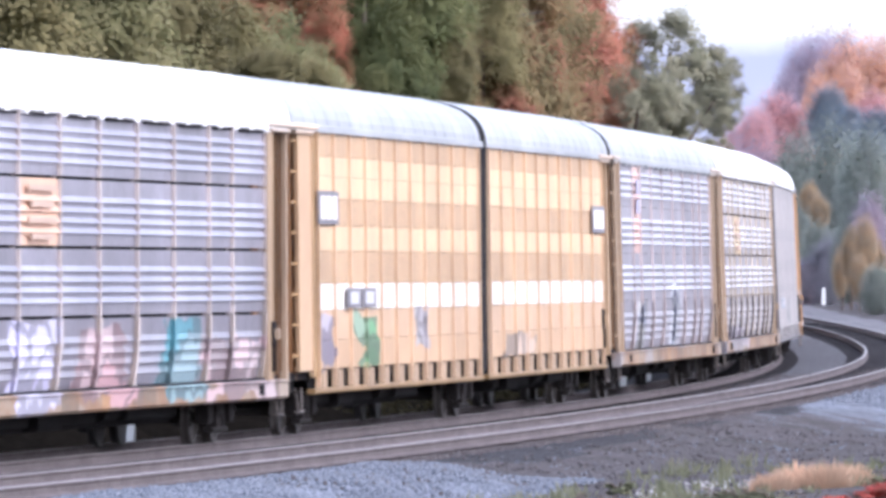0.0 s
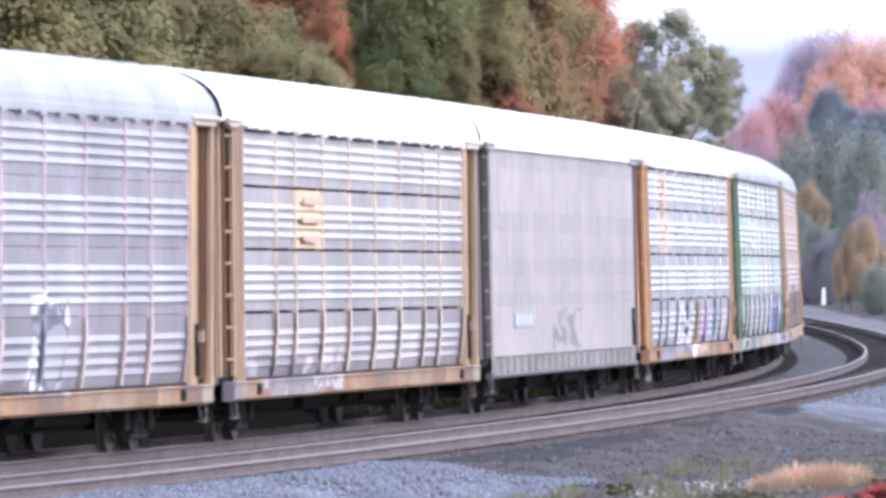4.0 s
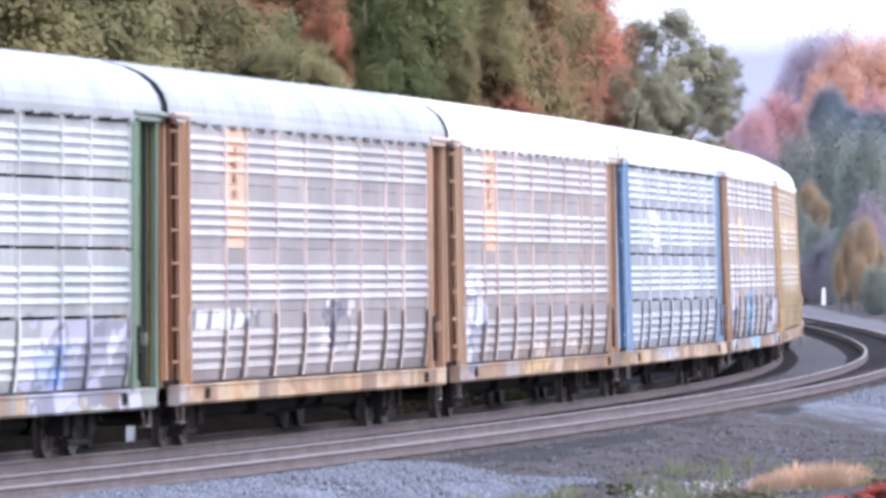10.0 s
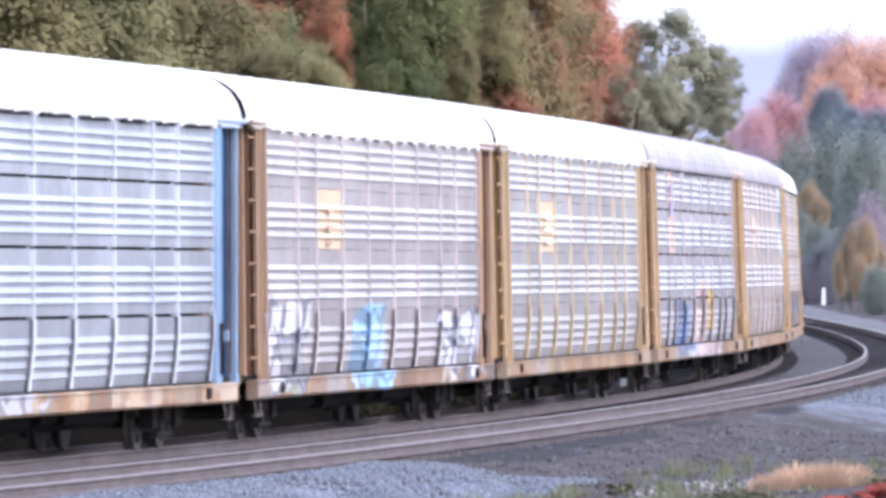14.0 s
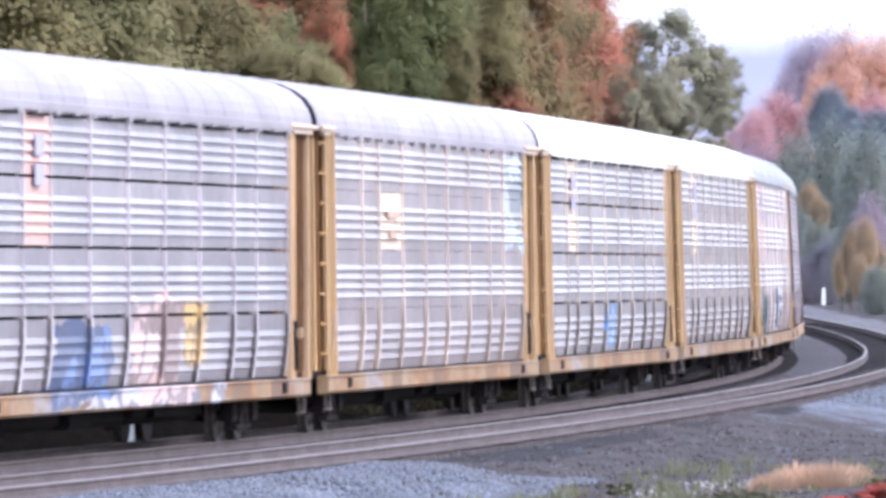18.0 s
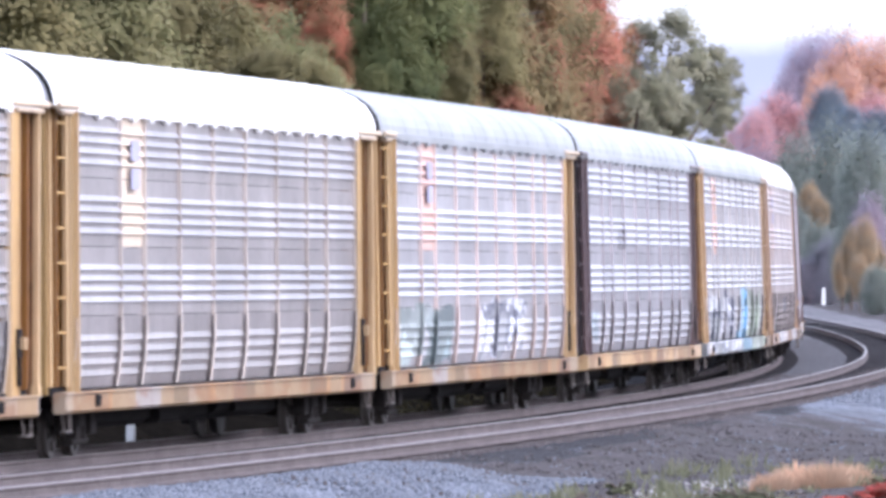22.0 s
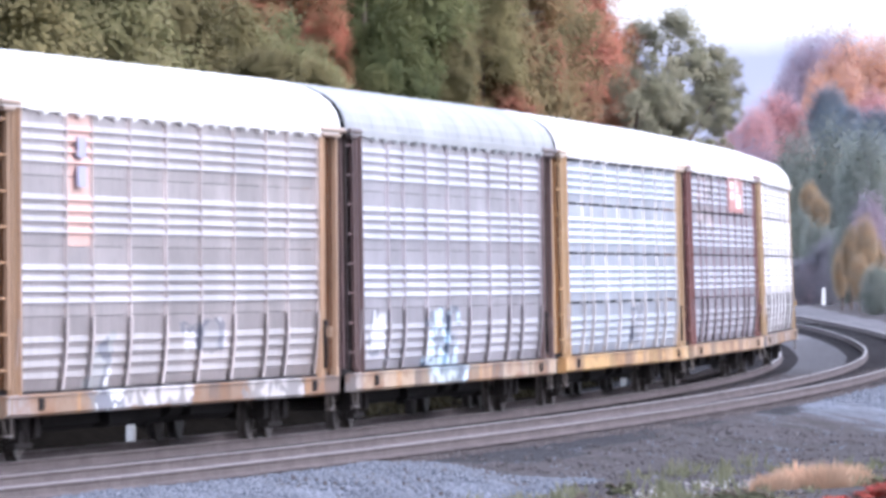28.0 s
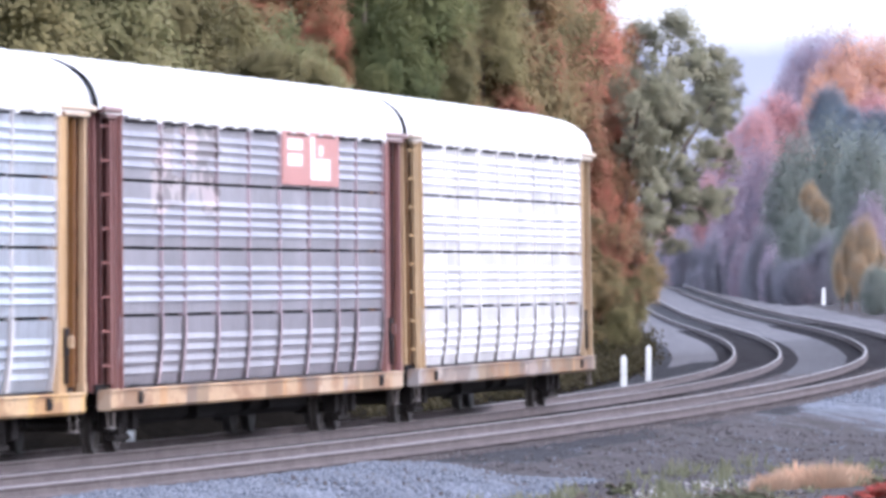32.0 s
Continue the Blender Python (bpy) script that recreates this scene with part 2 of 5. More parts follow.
M_SLEEPER = plain("weathered_timber", (0.125, 0.108, 0.108), 0.9, 0, 5.0, 0.4, 0.15)
M_BALLAST = ground_material("rust_dusted_ballast", (0.102, 0.085, 0.085), (0.084, 0.071, 0.072), (0.122, 0.103, 0.104), 20.0)
M_OILSHADE = ground_material("oil_dark_ballast", (0.038, 0.038, 0.044), (0.031, 0.031, 0.036), (0.052, 0.052, 0.060), 20.0)
M_BED = ground_material("grey_track_bed", (0.098, 0.097, 0.108), (0.112, 0.110, 0.122), (0.084, 0.083, 0.092), 12.0)
M_ROAD = ground_material("pale_gravel_road", (0.13, 0.127, 0.14), (0.15, 0.147, 0.16), (0.115, 0.112, 0.12), 8.0)
M_EARTH = bank_material((0.066, 0.059, 0.063), (0.053, 0.049, 0.049), (0.088, 0.080, 0.086), (0.137, 0.153, 0.190), (0.178, 0.195, 0.235))
M_LOOSE = stone_material("mixed_loose_stones", [(0.055, 0.050, 0.053), (0.066, 0.060, 0.064), (0.082, 0.075, 0.081), (0.078, 0.069, 0.069), (0.12, 0.115, 0.122)])
M_BLUESTONE = stone_material("fresh_blue_stones", [(0.115, 0.128, 0.158), (0.135, 0.150, 0.184), (0.148, 0.164, 0.20), (0.168, 0.184, 0.222)])
M_BEDSTONE = stone_material("rust_dusted_stones", [(0.07, 0.058, 0.059), (0.10, 0.085, 0.086), (0.13, 0.112, 0.114)])
# shade under the train and the trees is put into this colour
M_SHADELITTER = ground_material("dark_leaf_litter", (0.013, 0.011, 0.009), (0.017, 0.014, 0.011), (0.010, 0.009, 0.008), 9.0, 0.0)
M_RECESS = plain("rust_brown_recess", (0.26, 0.135, 0.065), 0.8, 0, 5, 0.4)
M_RUBBLE = plain("pale_rubble", (0.38, 0.37, 0.37), 0.9, 0, 12, 0.35)
M_WHITE = plain("white_post_paint", (0.82, 0.82, 0.80), 0.5, 0, 8, 0.08)
M_BARK = plain("grey_brown_bark", (0.13, 0.10, 0.08), 0.9, 0, 6, 0.4)
L_OLIVE = leaves("olive_leaves", (0.165, 0.15, 0.072), (0.275, 0.24, 0.122))
L_MOSS = leaves("moss_green_leaves", (0.20, 0.21, 0.10), (0.33, 0.30, 0.16))
L_GREEN = leaves("dark_green_leaves", (0.098, 0.118, 0.052), (0.185, 0.19, 0.085))
L_OCHRE = leaves("ochre_leaves", (0.34, 0.235, 0.125), (0.21, 0.19, 0.10))
L_RED = leaves("red_leaves", (0.55, 0.20, 0.13), (0.25, 0.20, 0.10))
L_SCARLET = leaves("scarlet_leaves", (0.66, 0.13, 0.11), (0.46, 0.17, 0.13))
L_RUST = leaves("rust_leaves", (0.50, 0.21, 0.15), (0.27, 0.20, 0.11))
L_SAGE = leaves("sage_leaves", (0.285, 0.285, 0.195), (0.365, 0.345, 0.25))
# far wood: haze is painted into these leaf colours, paler than foliage
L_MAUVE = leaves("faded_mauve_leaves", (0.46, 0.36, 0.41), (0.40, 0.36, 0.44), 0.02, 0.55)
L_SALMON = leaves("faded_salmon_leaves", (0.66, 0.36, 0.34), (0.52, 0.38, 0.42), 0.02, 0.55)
L_HAZEGREEN = leaves("faded_green_leaves", (0.25, 0.285, 0.245), (0.29, 0.31, 0.29), 0.02, 0.55)
L_HAZEORANGE = leaves("faded_orange_leaves", (0.74, 0.47, 0.31), (0.62, 0.42, 0.37), 0.02, 0.55)
L_HAZEVIOLET = leaves("grey_violet_brush", (0.25, 0.25, 0.285), (0.285, 0.275, 0.315), 0.02, 0.55)
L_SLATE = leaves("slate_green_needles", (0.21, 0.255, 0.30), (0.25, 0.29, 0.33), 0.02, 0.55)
L_HAZEOCHRE = leaves("faded_ochre_leaves", (0.50, 0.36, 0.22), (0.38, 0.33, 0.25), 0.02, 0.55)
L_STRAW = leaves("straw_leaves", (0.66, 0.45, 0.31), (0.58, 0.42, 0.30), 0.08)
L_GRASS = leaves("weed_leaves", (0.17, 0.18, 0.105), (0.26, 0.26, 0.17))
L_UNDER = leaves("undergrowth_leaves", (0.042, 0.039, 0.022), (0.085, 0.07, 0.038))


# ---- mesh helpers ----
def mesh_of(name, verts, faces, mats, smooth=False, slots=None):
    me = bpy.data.meshes.new(name)
    me.from_pydata([tuple(map(float, v)) for v in verts], [], faces)
    for m in mats if isinstance(mats, (list, tuple)) else [mats]:
        me.materials.append(m)
    if slots is not None:
        me.polygons.foreach_set("material_index", slots)
    if smooth:
        me.polygons.foreach_set("use_smooth", [True] * len(me.polygons))
    me.update()
    return me


class Build:
    """Collects boxes, tubes and extrusions into one mesh."""

    def __init__(self):
        self.v, self.f = [], []

    def add(self, verts, faces):
        n = len(self.v)
        self.v += [tuple(p) for p in verts]
        self.f += [tuple(i + n for i in f) for f in faces]
        return self

    def box(self, x0, x1, y0, y1, z0, z1, c=0.0):
        """Box with the long edges chamfered by c."""
        if c <= 0:
            vs = [(x, y, z) for x in (x0, x1) for y in (y0, y1) for z in (z0, z1)]
            return self.add(vs, [(0, 1, 3, 2), (4, 6, 7, 5), (0, 4, 5, 1), (2, 3, 7, 6), (0, 2, 6, 4), (1, 5, 7, 3)])
        ring = [(y0 + c, z0), (y1 - c, z0), (y1, z0 + c), (y1, z1 - c), (y1 - c, z1), (y0 + c, z1), (y0, z1 - c), (y0, z0 + c)]
        return self.extrude(ring, x0, x1)

    def extrude(self, ring, x0, x1, caps=True):
        """A closed yz outline drawn out along x."""
        n = len(ring)
        vs = [(x, y, z) for x in (x0, x1) for y, z in ring]
        fs = [(i, (i + 1) % n, n + (i + 1) % n, n + i) for i in range(n)]
        if caps:
            fs += [tuple(range(n))[::-1], tuple(range(n, 2 * n))]
        return self.add(vs, fs)

    def upright(self, ring, z0, z1):
        """A closed xy outline drawn up along z."""
        n = len(ring)
        vs = [(x, y, z) for z in (z0, z1) for x, y in ring]
        fs = [(i, (i + 1) % n, n + (i + 1) % n, n + i) for i in range(n)]
        return self.add(vs, fs + [tuple(range(n))[::-1], tuple(range(n, 2 * n))])

    def tube(self, path, radii, n=8):
        path = [Vector(p) for p in path]
        vs, fs = [], []
        for i, p in enumerate(path):
            d = (path[min(i + 1, len(path) - 1)] - path[max(i - 1, 0)]).normalized()
            a = d.orthogonal().normalized()
            b = d.cross(a)
            r = radii[i] if isinstance(radii, (list, tuple)) else radii
            vs += [p + (a * math.cos(t) + b * math.sin(t)) * r for t in (2 * math.pi * k / n for k in range(n))]
        for i in range(len(path) - 1):
            fs += [(i * n + k, i * n + (k + 1) % n, (i + 1) * n + (k + 1) % n, (i + 1) * n + k) for k in range(n)]
        fs += [tuple(range(n))[::-1], tuple(range((len(path) - 1) * n, len(path) * n))]
        return self.add(vs, fs)

    def mesh(self, name, mat, smooth=False):
        me = mesh_of(name, self.v, self.f, mat, smooth)
        bm = bmesh.new()
        bm.from_mesh(me)
        bmesh.ops.recalc_face_normals(bm, faces=bm.faces)
        bm.to_mesh(me)
        bm.free()
        return me


def part(name, mesh, parent, at=(0, 0, 0), label="", turn=0.0):
    """Links a mesh as one part under a thing or a part."""
    ob = new(name, mesh)
    ob.parent = parent
    ob.location = at
    if turn:
        ob.rotation_euler = (0, 0, radians(turn))
    if label:
        tagged(ob, label)
    return ob


# ---- ground: one sheet laid along the line ----
def land(s, l):
    """Height of the ground over the rails at chainage s and offset l."""
    heap = -0.06 if s < -3 else -0.06 - 0.22 * min(1.0, (s + 3) / 7)
    if 42 < s < 130:
        heap = max(heap, -0.28 + 0.12 * math.sin((s - 42) / 88 * math.pi))
    pts = [(-60, 9.0), (-30, 5.0), (-12, 2.2), (-8, 1.0), (-5.5, 0.1), (-4.2, -0.45), (-2.9, -0.34), (-2.2, -0.28), (0, -0.26), (2.0, -0.27),
           (4.2, -0.2), (5.5, -0.2), (6.1, heap), (6.9, heap - 0.08), (8.0, -0.46), (9.5, -0.42), (12.0, -0.3), (14.0, -0.25), (20.0, -0.25), (60.0, -0.8)]
    z = float(np.interp(l, [p[0] for p in pts], [p[1] for p in pts]))
    tilt = float(np.interp(s, CHAIN, _cant))
    z += tilt * (max(l, -3.0) if l < 5.6 else 5.6 * max(0.0, 1 - (l - 5.6) / 4)) * (1 if l > -3 else max(0.0, 1 + (l + 3) / 3))
    if l > 13 and s > 250:
        z += min(14.0, (l - 13) * 0.3) * min(1.0, (s - 250) / 150)
    if abs(l) > 5.6:
        z += (noise.noise(Vector((s * 0.35, l * 0.9, 0))) * 0.09 + noise.noise(Vector((s * 0.08, l * 0.1, 3))) * 0.12) * min(1, (abs(l) - 5.6) / 2)
    return z


def lay_ground():
    ss = [-850, -600, -400, -300, -200, -150] + list(np.arange(-110, 200, 2.0)) + list(np.arange(200, 700, 8.0)) + list(np.arange(700, 1601, 60.0)) + [4300]
    ls = [-1500, -500, -200, -100, -60, -45, -30, -22, -16, -12, -10, -8, -6.8, -5.5, -4.8, -4.2, -3.5, -2.9, -2.5, -2.2, -1.4, -0.74, 0, 0.74, 1.2, 2.0, 2.9, 3.4, 4.2, 4.95, 5.5, 5.8, 6.1, 6.4, 6.9,
          7.4, 8.0, 8.7, 9.5, 10.3, 11.2, 12, 13, 14, 16, 20, 28, 40, 60, 100, 250, 700, 1500]
    verts, faces, slots, fresh = [], [], [], []
    end = [by_line(1599, 0), by_line(1600, 0)]
    ahead = end[1] - end[0]
    for s in ss:
        for l in ls:
            p = by_line(min(s, 1600), l, land(s, l))
            if s > 1600:
                p = p + Vector((ahead.x, ahead.y, 0)) * (s - 1600)
            verts.append(p)
            heap = min(1, max(0, (1.0 - s - (l - 6.5) * 1.5) / 3 + 0.5)) * min(1, max(0, (9.4 - l) / 1.4))
            bend = min(1, max(0, (s - 36) / 26)) * min(1, max(0, (260 - s) / 20)) * min(0.75, max(0, (10.8 - l) / 1.6))
            fresh.append(max(heap, bend) if l > 5.5 else 0.0)
    n = len(ls)
    for i in range(len(ss) - 1):
        for j in range(n - 1):
            faces.append((i * n + j, i * n + j + 1, (i + 1) * n + j + 1, (i + 1) * n + j))
            s, l = (ss[i] + ss[i + 1]) / 2, (ls[j] + ls[j + 1]) / 2
            wave = 0.5 * noise.noise(Vector((s * 0.11, l * 0.4, 7)))
            gauge = abs(l) < 0.74 or abs(l - TRACK_GAP) < 0.78
            # bed and bank by the train take near-black slots, as painted shade
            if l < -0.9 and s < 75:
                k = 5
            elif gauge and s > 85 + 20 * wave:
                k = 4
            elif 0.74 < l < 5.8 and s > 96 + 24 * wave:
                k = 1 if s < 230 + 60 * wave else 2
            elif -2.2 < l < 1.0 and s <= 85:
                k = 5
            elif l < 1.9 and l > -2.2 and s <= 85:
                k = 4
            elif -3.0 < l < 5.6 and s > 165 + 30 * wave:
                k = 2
            # strip outside the second track: the shoulder's shaded side, painted dark
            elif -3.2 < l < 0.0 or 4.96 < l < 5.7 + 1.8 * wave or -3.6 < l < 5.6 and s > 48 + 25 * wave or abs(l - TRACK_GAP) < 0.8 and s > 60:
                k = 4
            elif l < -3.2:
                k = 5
            elif -3.6 < l < 5.6:
                k = 0
            elif 6.9 <= l < 11 and s >= 150:
                k = 2
            else:
                k = 3
            slots.append(k)
    me = mesh_of("ground", verts, faces, [M_BALLAST, M_BED, M_ROAD, M_EARTH, M_OILSHADE, M_SHADELITTER], True, slots)
    me.attributes.new("fresh", "FLOAT", "POINT").data.foreach_set("value", fresh)
    tagged(new("ground", me), "ballast, gravel and weedy earth beside the railway", "ground", kind="structure")


lay_ground()

# ---- tracks: rails on sleepers ----
RAIL_PROFILE = [(-0.07, -0.17), (0.07, -0.17), (0.07, -0.155), (0.012, -0.135), (0.012, -0.05), (0.036, -0.035), (0.036, -0.006), (0.028, 0.0), (-0.028, 0.0), (-0.036, -0.006), (-0.036, -0.035), (-0.012, -0.05), (-0.012, -0.135), (-0.07, -0.155)]


def lay_rail(off, label):
    ss = list(np.arange(-400, -100, 20.0)) + list(np.arange(-100, 420, 4.0)) + list(np.arange(420, 1200, 15.0))
    n = len(RAIL_PROFILE)
    verts, faces, slots = [], [], []
    for s in ss:
        for dy, dz in RAIL_PROFILE:
            verts.append(by_line(s, off + dy, dz - RAIL_LOW, True) if off < 2 else by_line(s, off + dy, dz + 0.02) + Vector((0, 0, line(s)[4] * off)))
    for i in range(len(ss) - 1):
        for k in range(n):
            faces.append((i * n + k, i * n + (k + 1) % n, (i + 1) * n + (k + 1) % n, (i + 1) * n + k))
            slots.append(1 if k in (6, 7, 8) else 0)
    me = mesh_of("rail", verts, faces, [M_RAIL, M_RAILTOP], False, slots)
    tagged(new("rail", me), label, "rail", "rails of the two tracks", "structure")


for off, label in ((-0.7525, "rusty steel rail with polished top under the train"), (0.7525, "rusty steel rail with polished top under the train"),
                   (TRACK_GAP - 0.7525, "rusty steel rail of the empty second track"), (TRACK_GAP + 0.7525, "rusty steel rail of the empty second track")):
    lay_rail(off, label)


def lay_sleepers(off, s0, s1, mat):
    """Timber sleepers, half sunk in ballast."""
    verts, faces = [], []
    rnd = random.Random(5 + int(off))
    for s in np.arange(s0, s1, 0.53):
        lift = line(s)[4] * off if off > 2 else 0
        x, y, z, th, ca = line(s)
        turn = Matrix.Translation(by_line(s, off, -0.192 + (lift if off > 2 else -RAIL_LOW))) @ Matrix.Rotation(th + rnd.uniform(-0.01, 0.01), 4, "Z") @ Matrix.Rotation(-ca, 4, "X")
        n = len(verts)
        w, h = 1.3 + rnd.uniform(-0.04, 0.04), rnd.uniform(-0.01, 0.012)
        for dx in (-0.115, 0.115):
            for dy in (-w, w):
                for dz in (-0.16, 0.0 + h):
                    verts.append(turn @ Vector((dx, dy, dz)))
        faces += [tuple(n + i for i in f) for f in ((0, 1, 3, 2), (4, 6, 7, 5), (0, 4, 5, 1), (2, 3, 7, 6), (0, 2, 6, 4), (1, 5, 7, 3))]
    me = mesh_of("sleepers", verts, faces, mat)
    tagged(new("sleepers", me), "dark creosoted timber sleepers in the ballast", "sleepers", kind="stuff")


# sleepers under the train carry its shade in their colour
lay_sleepers(0.0, -60, 84, M_SHADETIMBER)
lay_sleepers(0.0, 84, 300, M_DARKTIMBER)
lay_sleepers(TRACK_GAP, -60, 84, M_SLEEPER)
lay_sleepers(TRACK_GAP, 84, 300, M_DARKTIMBER)


def scatter_stones(name, label, mat, s0, s1, l0, l1, count, size, seed, clumped=False):
    rnd = random.Random(seed)
    verts, faces = [], []
    for _ in range(count):
        s, l = rnd.uniform(s0, s1), rnd.uniform(l0, l1)
        if clumped and rnd.random() > 0.35 + 1.6 * noise.noise(Vector((s * 0.4, l * 0.8, seed))):
            continue
        r = size * rnd.uniform(0.5, 1.3)
        c = by_line(s, l, land(s, l) + r * 0.3)
        n = len(verts)
        for d in ((1, 0, 0), (-1, 0, 0), (0, 1, 0), (0, -1, 0), (0, 0, 1), (0, 0, -1)):
            verts.append(c + Vector(d) * r * rnd.uniform(0.6, 1.2) + Vector((rnd.uniform(-r, r), rnd.uniform(-r, r), 0)) * 0.3)
        faces += [tuple(n + i for i in f) for f in ((0, 2, 4), (2, 1, 4), (1, 3, 4), (3, 0, 4), (2, 0, 5), (1, 2, 5), (3, 1, 5), (0, 3, 5))]
    tagged(new(name, mesh_of(name, verts, faces, mat)), label, "stones", kind="stuff")


scatter_stones("ballast_stones", "loose blue-grey ballast stones heaped beside the track", M_BLUESTONE, -30, 2, 5.7, 8.6, 9000, 0.034, 1)
scatter_stones("ballast_stones", "loose rust-dusted ballast stones between the tracks", M_BEDSTONE, -30, 120, 1.0, 5.6, 10000, 0.028, 2)
scatter_stones("ballast_stones", "loose blue-grey ballast stones beside the bend", M_BLUESTONE, 62, 140, 5.7, 9.2, 6500, 0.045, 3)
scatter_stones("rubble_stones", "pale rubble stones lying in the weeds", M_RUBBLE, -12, 2, 9.6, 11.4, 260, 0.035, 4)
scatter_stones("loose_stones", "mixed loose stones and clods on the earth", M_LOOSE, -14, 42, 5.15, 13.0, 8000, 0.036, 5, True)
scatter_stones("loose_stones", "blue stones strewn thinly over the earth", M_BLUESTONE, 0, 62, 6.0, 10.5, 1000, 0.03, 6, True)


# ---- rolling stock ----
LONG, HALF = 28.5, 13.55          # pitch of the cars, half the body length
FLOOR, EAVE = 1.0, 5.0
BAYS = [3.35, 1.9, 2.8, 2.8, 2.8, 2.8, 2.8, 1.9, 2.8]
BAY_X = [-12.25 + sum(BAYS[:i]) for i in range(10)]
ROWS = [(4.0, 5.0), (3.0, 4.0), (2.0, 3.0), (0.91, 2.0)]
ROOF = [(1.50, 5.0), (1.485, 5.16), (1.43, 5.32), (1.32, 5.48), (1.14, 5.62), (0.9, 5.73), (0.5, 5.83), (0.0, 5.87)]
ROOF = ROOF + [(-y, z) for y, z in ROOF[-2::-1]]


def rib_profile(kind, low):
    """Outline of a side sheet from top to bottom: depth, height, for a row one metre high."""
    pts = [(0.0, 0.5)]
    tops = [0.25, 0.095, -0.062, -0.217]
    high = 0.024 if low else 0.048
    deep = 0.082
    for t in tops:
        pts += [(0.0, t), (-high, t - deep), (-high, t - deep - 0.004), (0.0, t - deep - 0.014)]
    pts += [(0.0, -0.49)]
    if low:
        pts = [(y + 0.12 * max(0.0, 0.45 - z) ** 1.6, z) for y, z in pts]
    return pts


PANELS = {}


def panel_mesh(kind, wide, low, gap, mat, bent):
    key = (kind, wide, low, gap, mat.name, bent)
    if key in PANELS:
        return PANELS[key]
    w = wide / 2 - 0.03
    rnd = random.Random(str(key))
    pts = rib_profile(kind, low)
    if gap:
        pts = [(y, z * 0.965 - 0.012) for y, z in pts]
    verts, faces = [], []
    for k, x in enumerate((-w, 0.0, w)):
        sag = bent * rnd.uniform(-0.012, 0.012)
        for y, z in pts:
            verts.append((x, y + sag, z))
    n = len(pts)
    for k in range(2):
        faces += [(k * n + i, k * n + i + 1, (k + 1) * n + i + 1, (k + 1) * n + i) for i in range(n - 1)]
    PANELS[key] = mesh_of("panel", verts, faces, mat)
    return PANELS[key]


def post_mesh(mat, width=0.13, proud=0.03, notched=False):
    """Upright between the sheets; where the rows stand apart it is notched at each joint."""
    key = ("post", mat.name, width, proud, notched)
    if key not in PANELS:
        ring = [(-proud, 0.97)]
        for z in (1.985, 2.985) if notched else ():
            ring += [(-proud, z - 0.022), (0.06, z - 0.022), (0.06, z + 0.022), (-proud, z + 0.022)]
        PANELS[key] = Build().extrude(ring + [(-proud, 3.96), (0.10, 3.96), (0.10, 0.97)], -width / 2, width / 2).mesh("post", mat)
    return PANELS[key]


def foot_post_mesh(mat, web_mat):
    """Foot of a post, bent inwards with the lowest sheets: a web with a flange on it."""
    key = ("foot", mat.name, web_mat.name)
    if key not in PANELS:
        zs = [0.98, 0.7, 0.42, 0.16, -0.1]
        bend = [0.12 * max(0.0, 0.93 - z) ** 1.6 for z in zs]
        out = [0.035 + 0.03 * (0.98 - z) for z in zs]
        b = Build()
        b.extrude([(c - o, z) for c, o, z in zip(bend, out, zs)] + [(c + 0.06, z) for c, z in zip(bend[::-1], zs[::-1])], -0.03, 0.03)
        web = len(b.f)
        b.extrude([(c - o - 0.014, z) for c, o, z in zip(bend, out, zs)] + [(c - o, z) for c, o, z in zip(bend[::-1], out[::-1], zs[::-1])], -0.075, 0.075)
        me = b.mesh("foot_post", [web_mat, mat])
        me.polygons.foreach_set("material_index", [0 if i < web else 1 for i in range(len(b.f))])
        PANELS[key] = me
    return PANELS[key]


SHARED = {}


def shared(name, make):
    if name not in SHARED:
        SHARED[name] = make()
    return SHARED[name]


def roof_mesh(mat, half):
    """Ribbed roof sheets; the hood at each end has a dark rim."""
    verts, faces, xs = [], [], []
    step = 2 * half / 18
    for i in range(18):
        x = -half + i * step
        xs += [(x, 0.0), (x + 0.10, 0.018), (x + 0.16, 0.018), (x + 0.26, 0.0)]
    xs.append((half, 0.0))
    n = len(ROOF)
    for x, up in xs:
        for y, z in ROOF:
            verts.append((x, y * (1 + up / 1.5), z + up * (z - 4.9)))
    for i in range(len(xs) - 1):
        faces += [(i * n + k, (i + 1) * n + k, (i + 1) * n + k + 1, i * n + k + 1) for k in range(n - 1)]
    slots = [0] * len(faces)
    for end, x, turn in ((0, -half, 1), ((len(xs) - 1) * n, half, -1)):
        m = len(verts)
        verts += [(x + 0.05 * turn, y * 0.945, 5.0 + (z - 5.0) * 0.90) for y, z in ROOF]
        for k in range(n - 1):
            faces.append((end + k, end + k + 1, m + k + 1, m + k)[::turn])
            slots.append(1)
        faces.append(tuple(range(m, m + n))[::turn])
        slots.append(0)
    return mesh_of("roof", verts, faces, [mat, M_STEEL], False, slots)


def gutter_mesh(mat, half):
    b = Build()
    for side in (-1, 1):
        b.box(-half, half, side * 1.5 - 0.03, side * 1.5 + 0.03, 4.93, 5.05, 0.01)
    return b.mesh("gutter", mat)


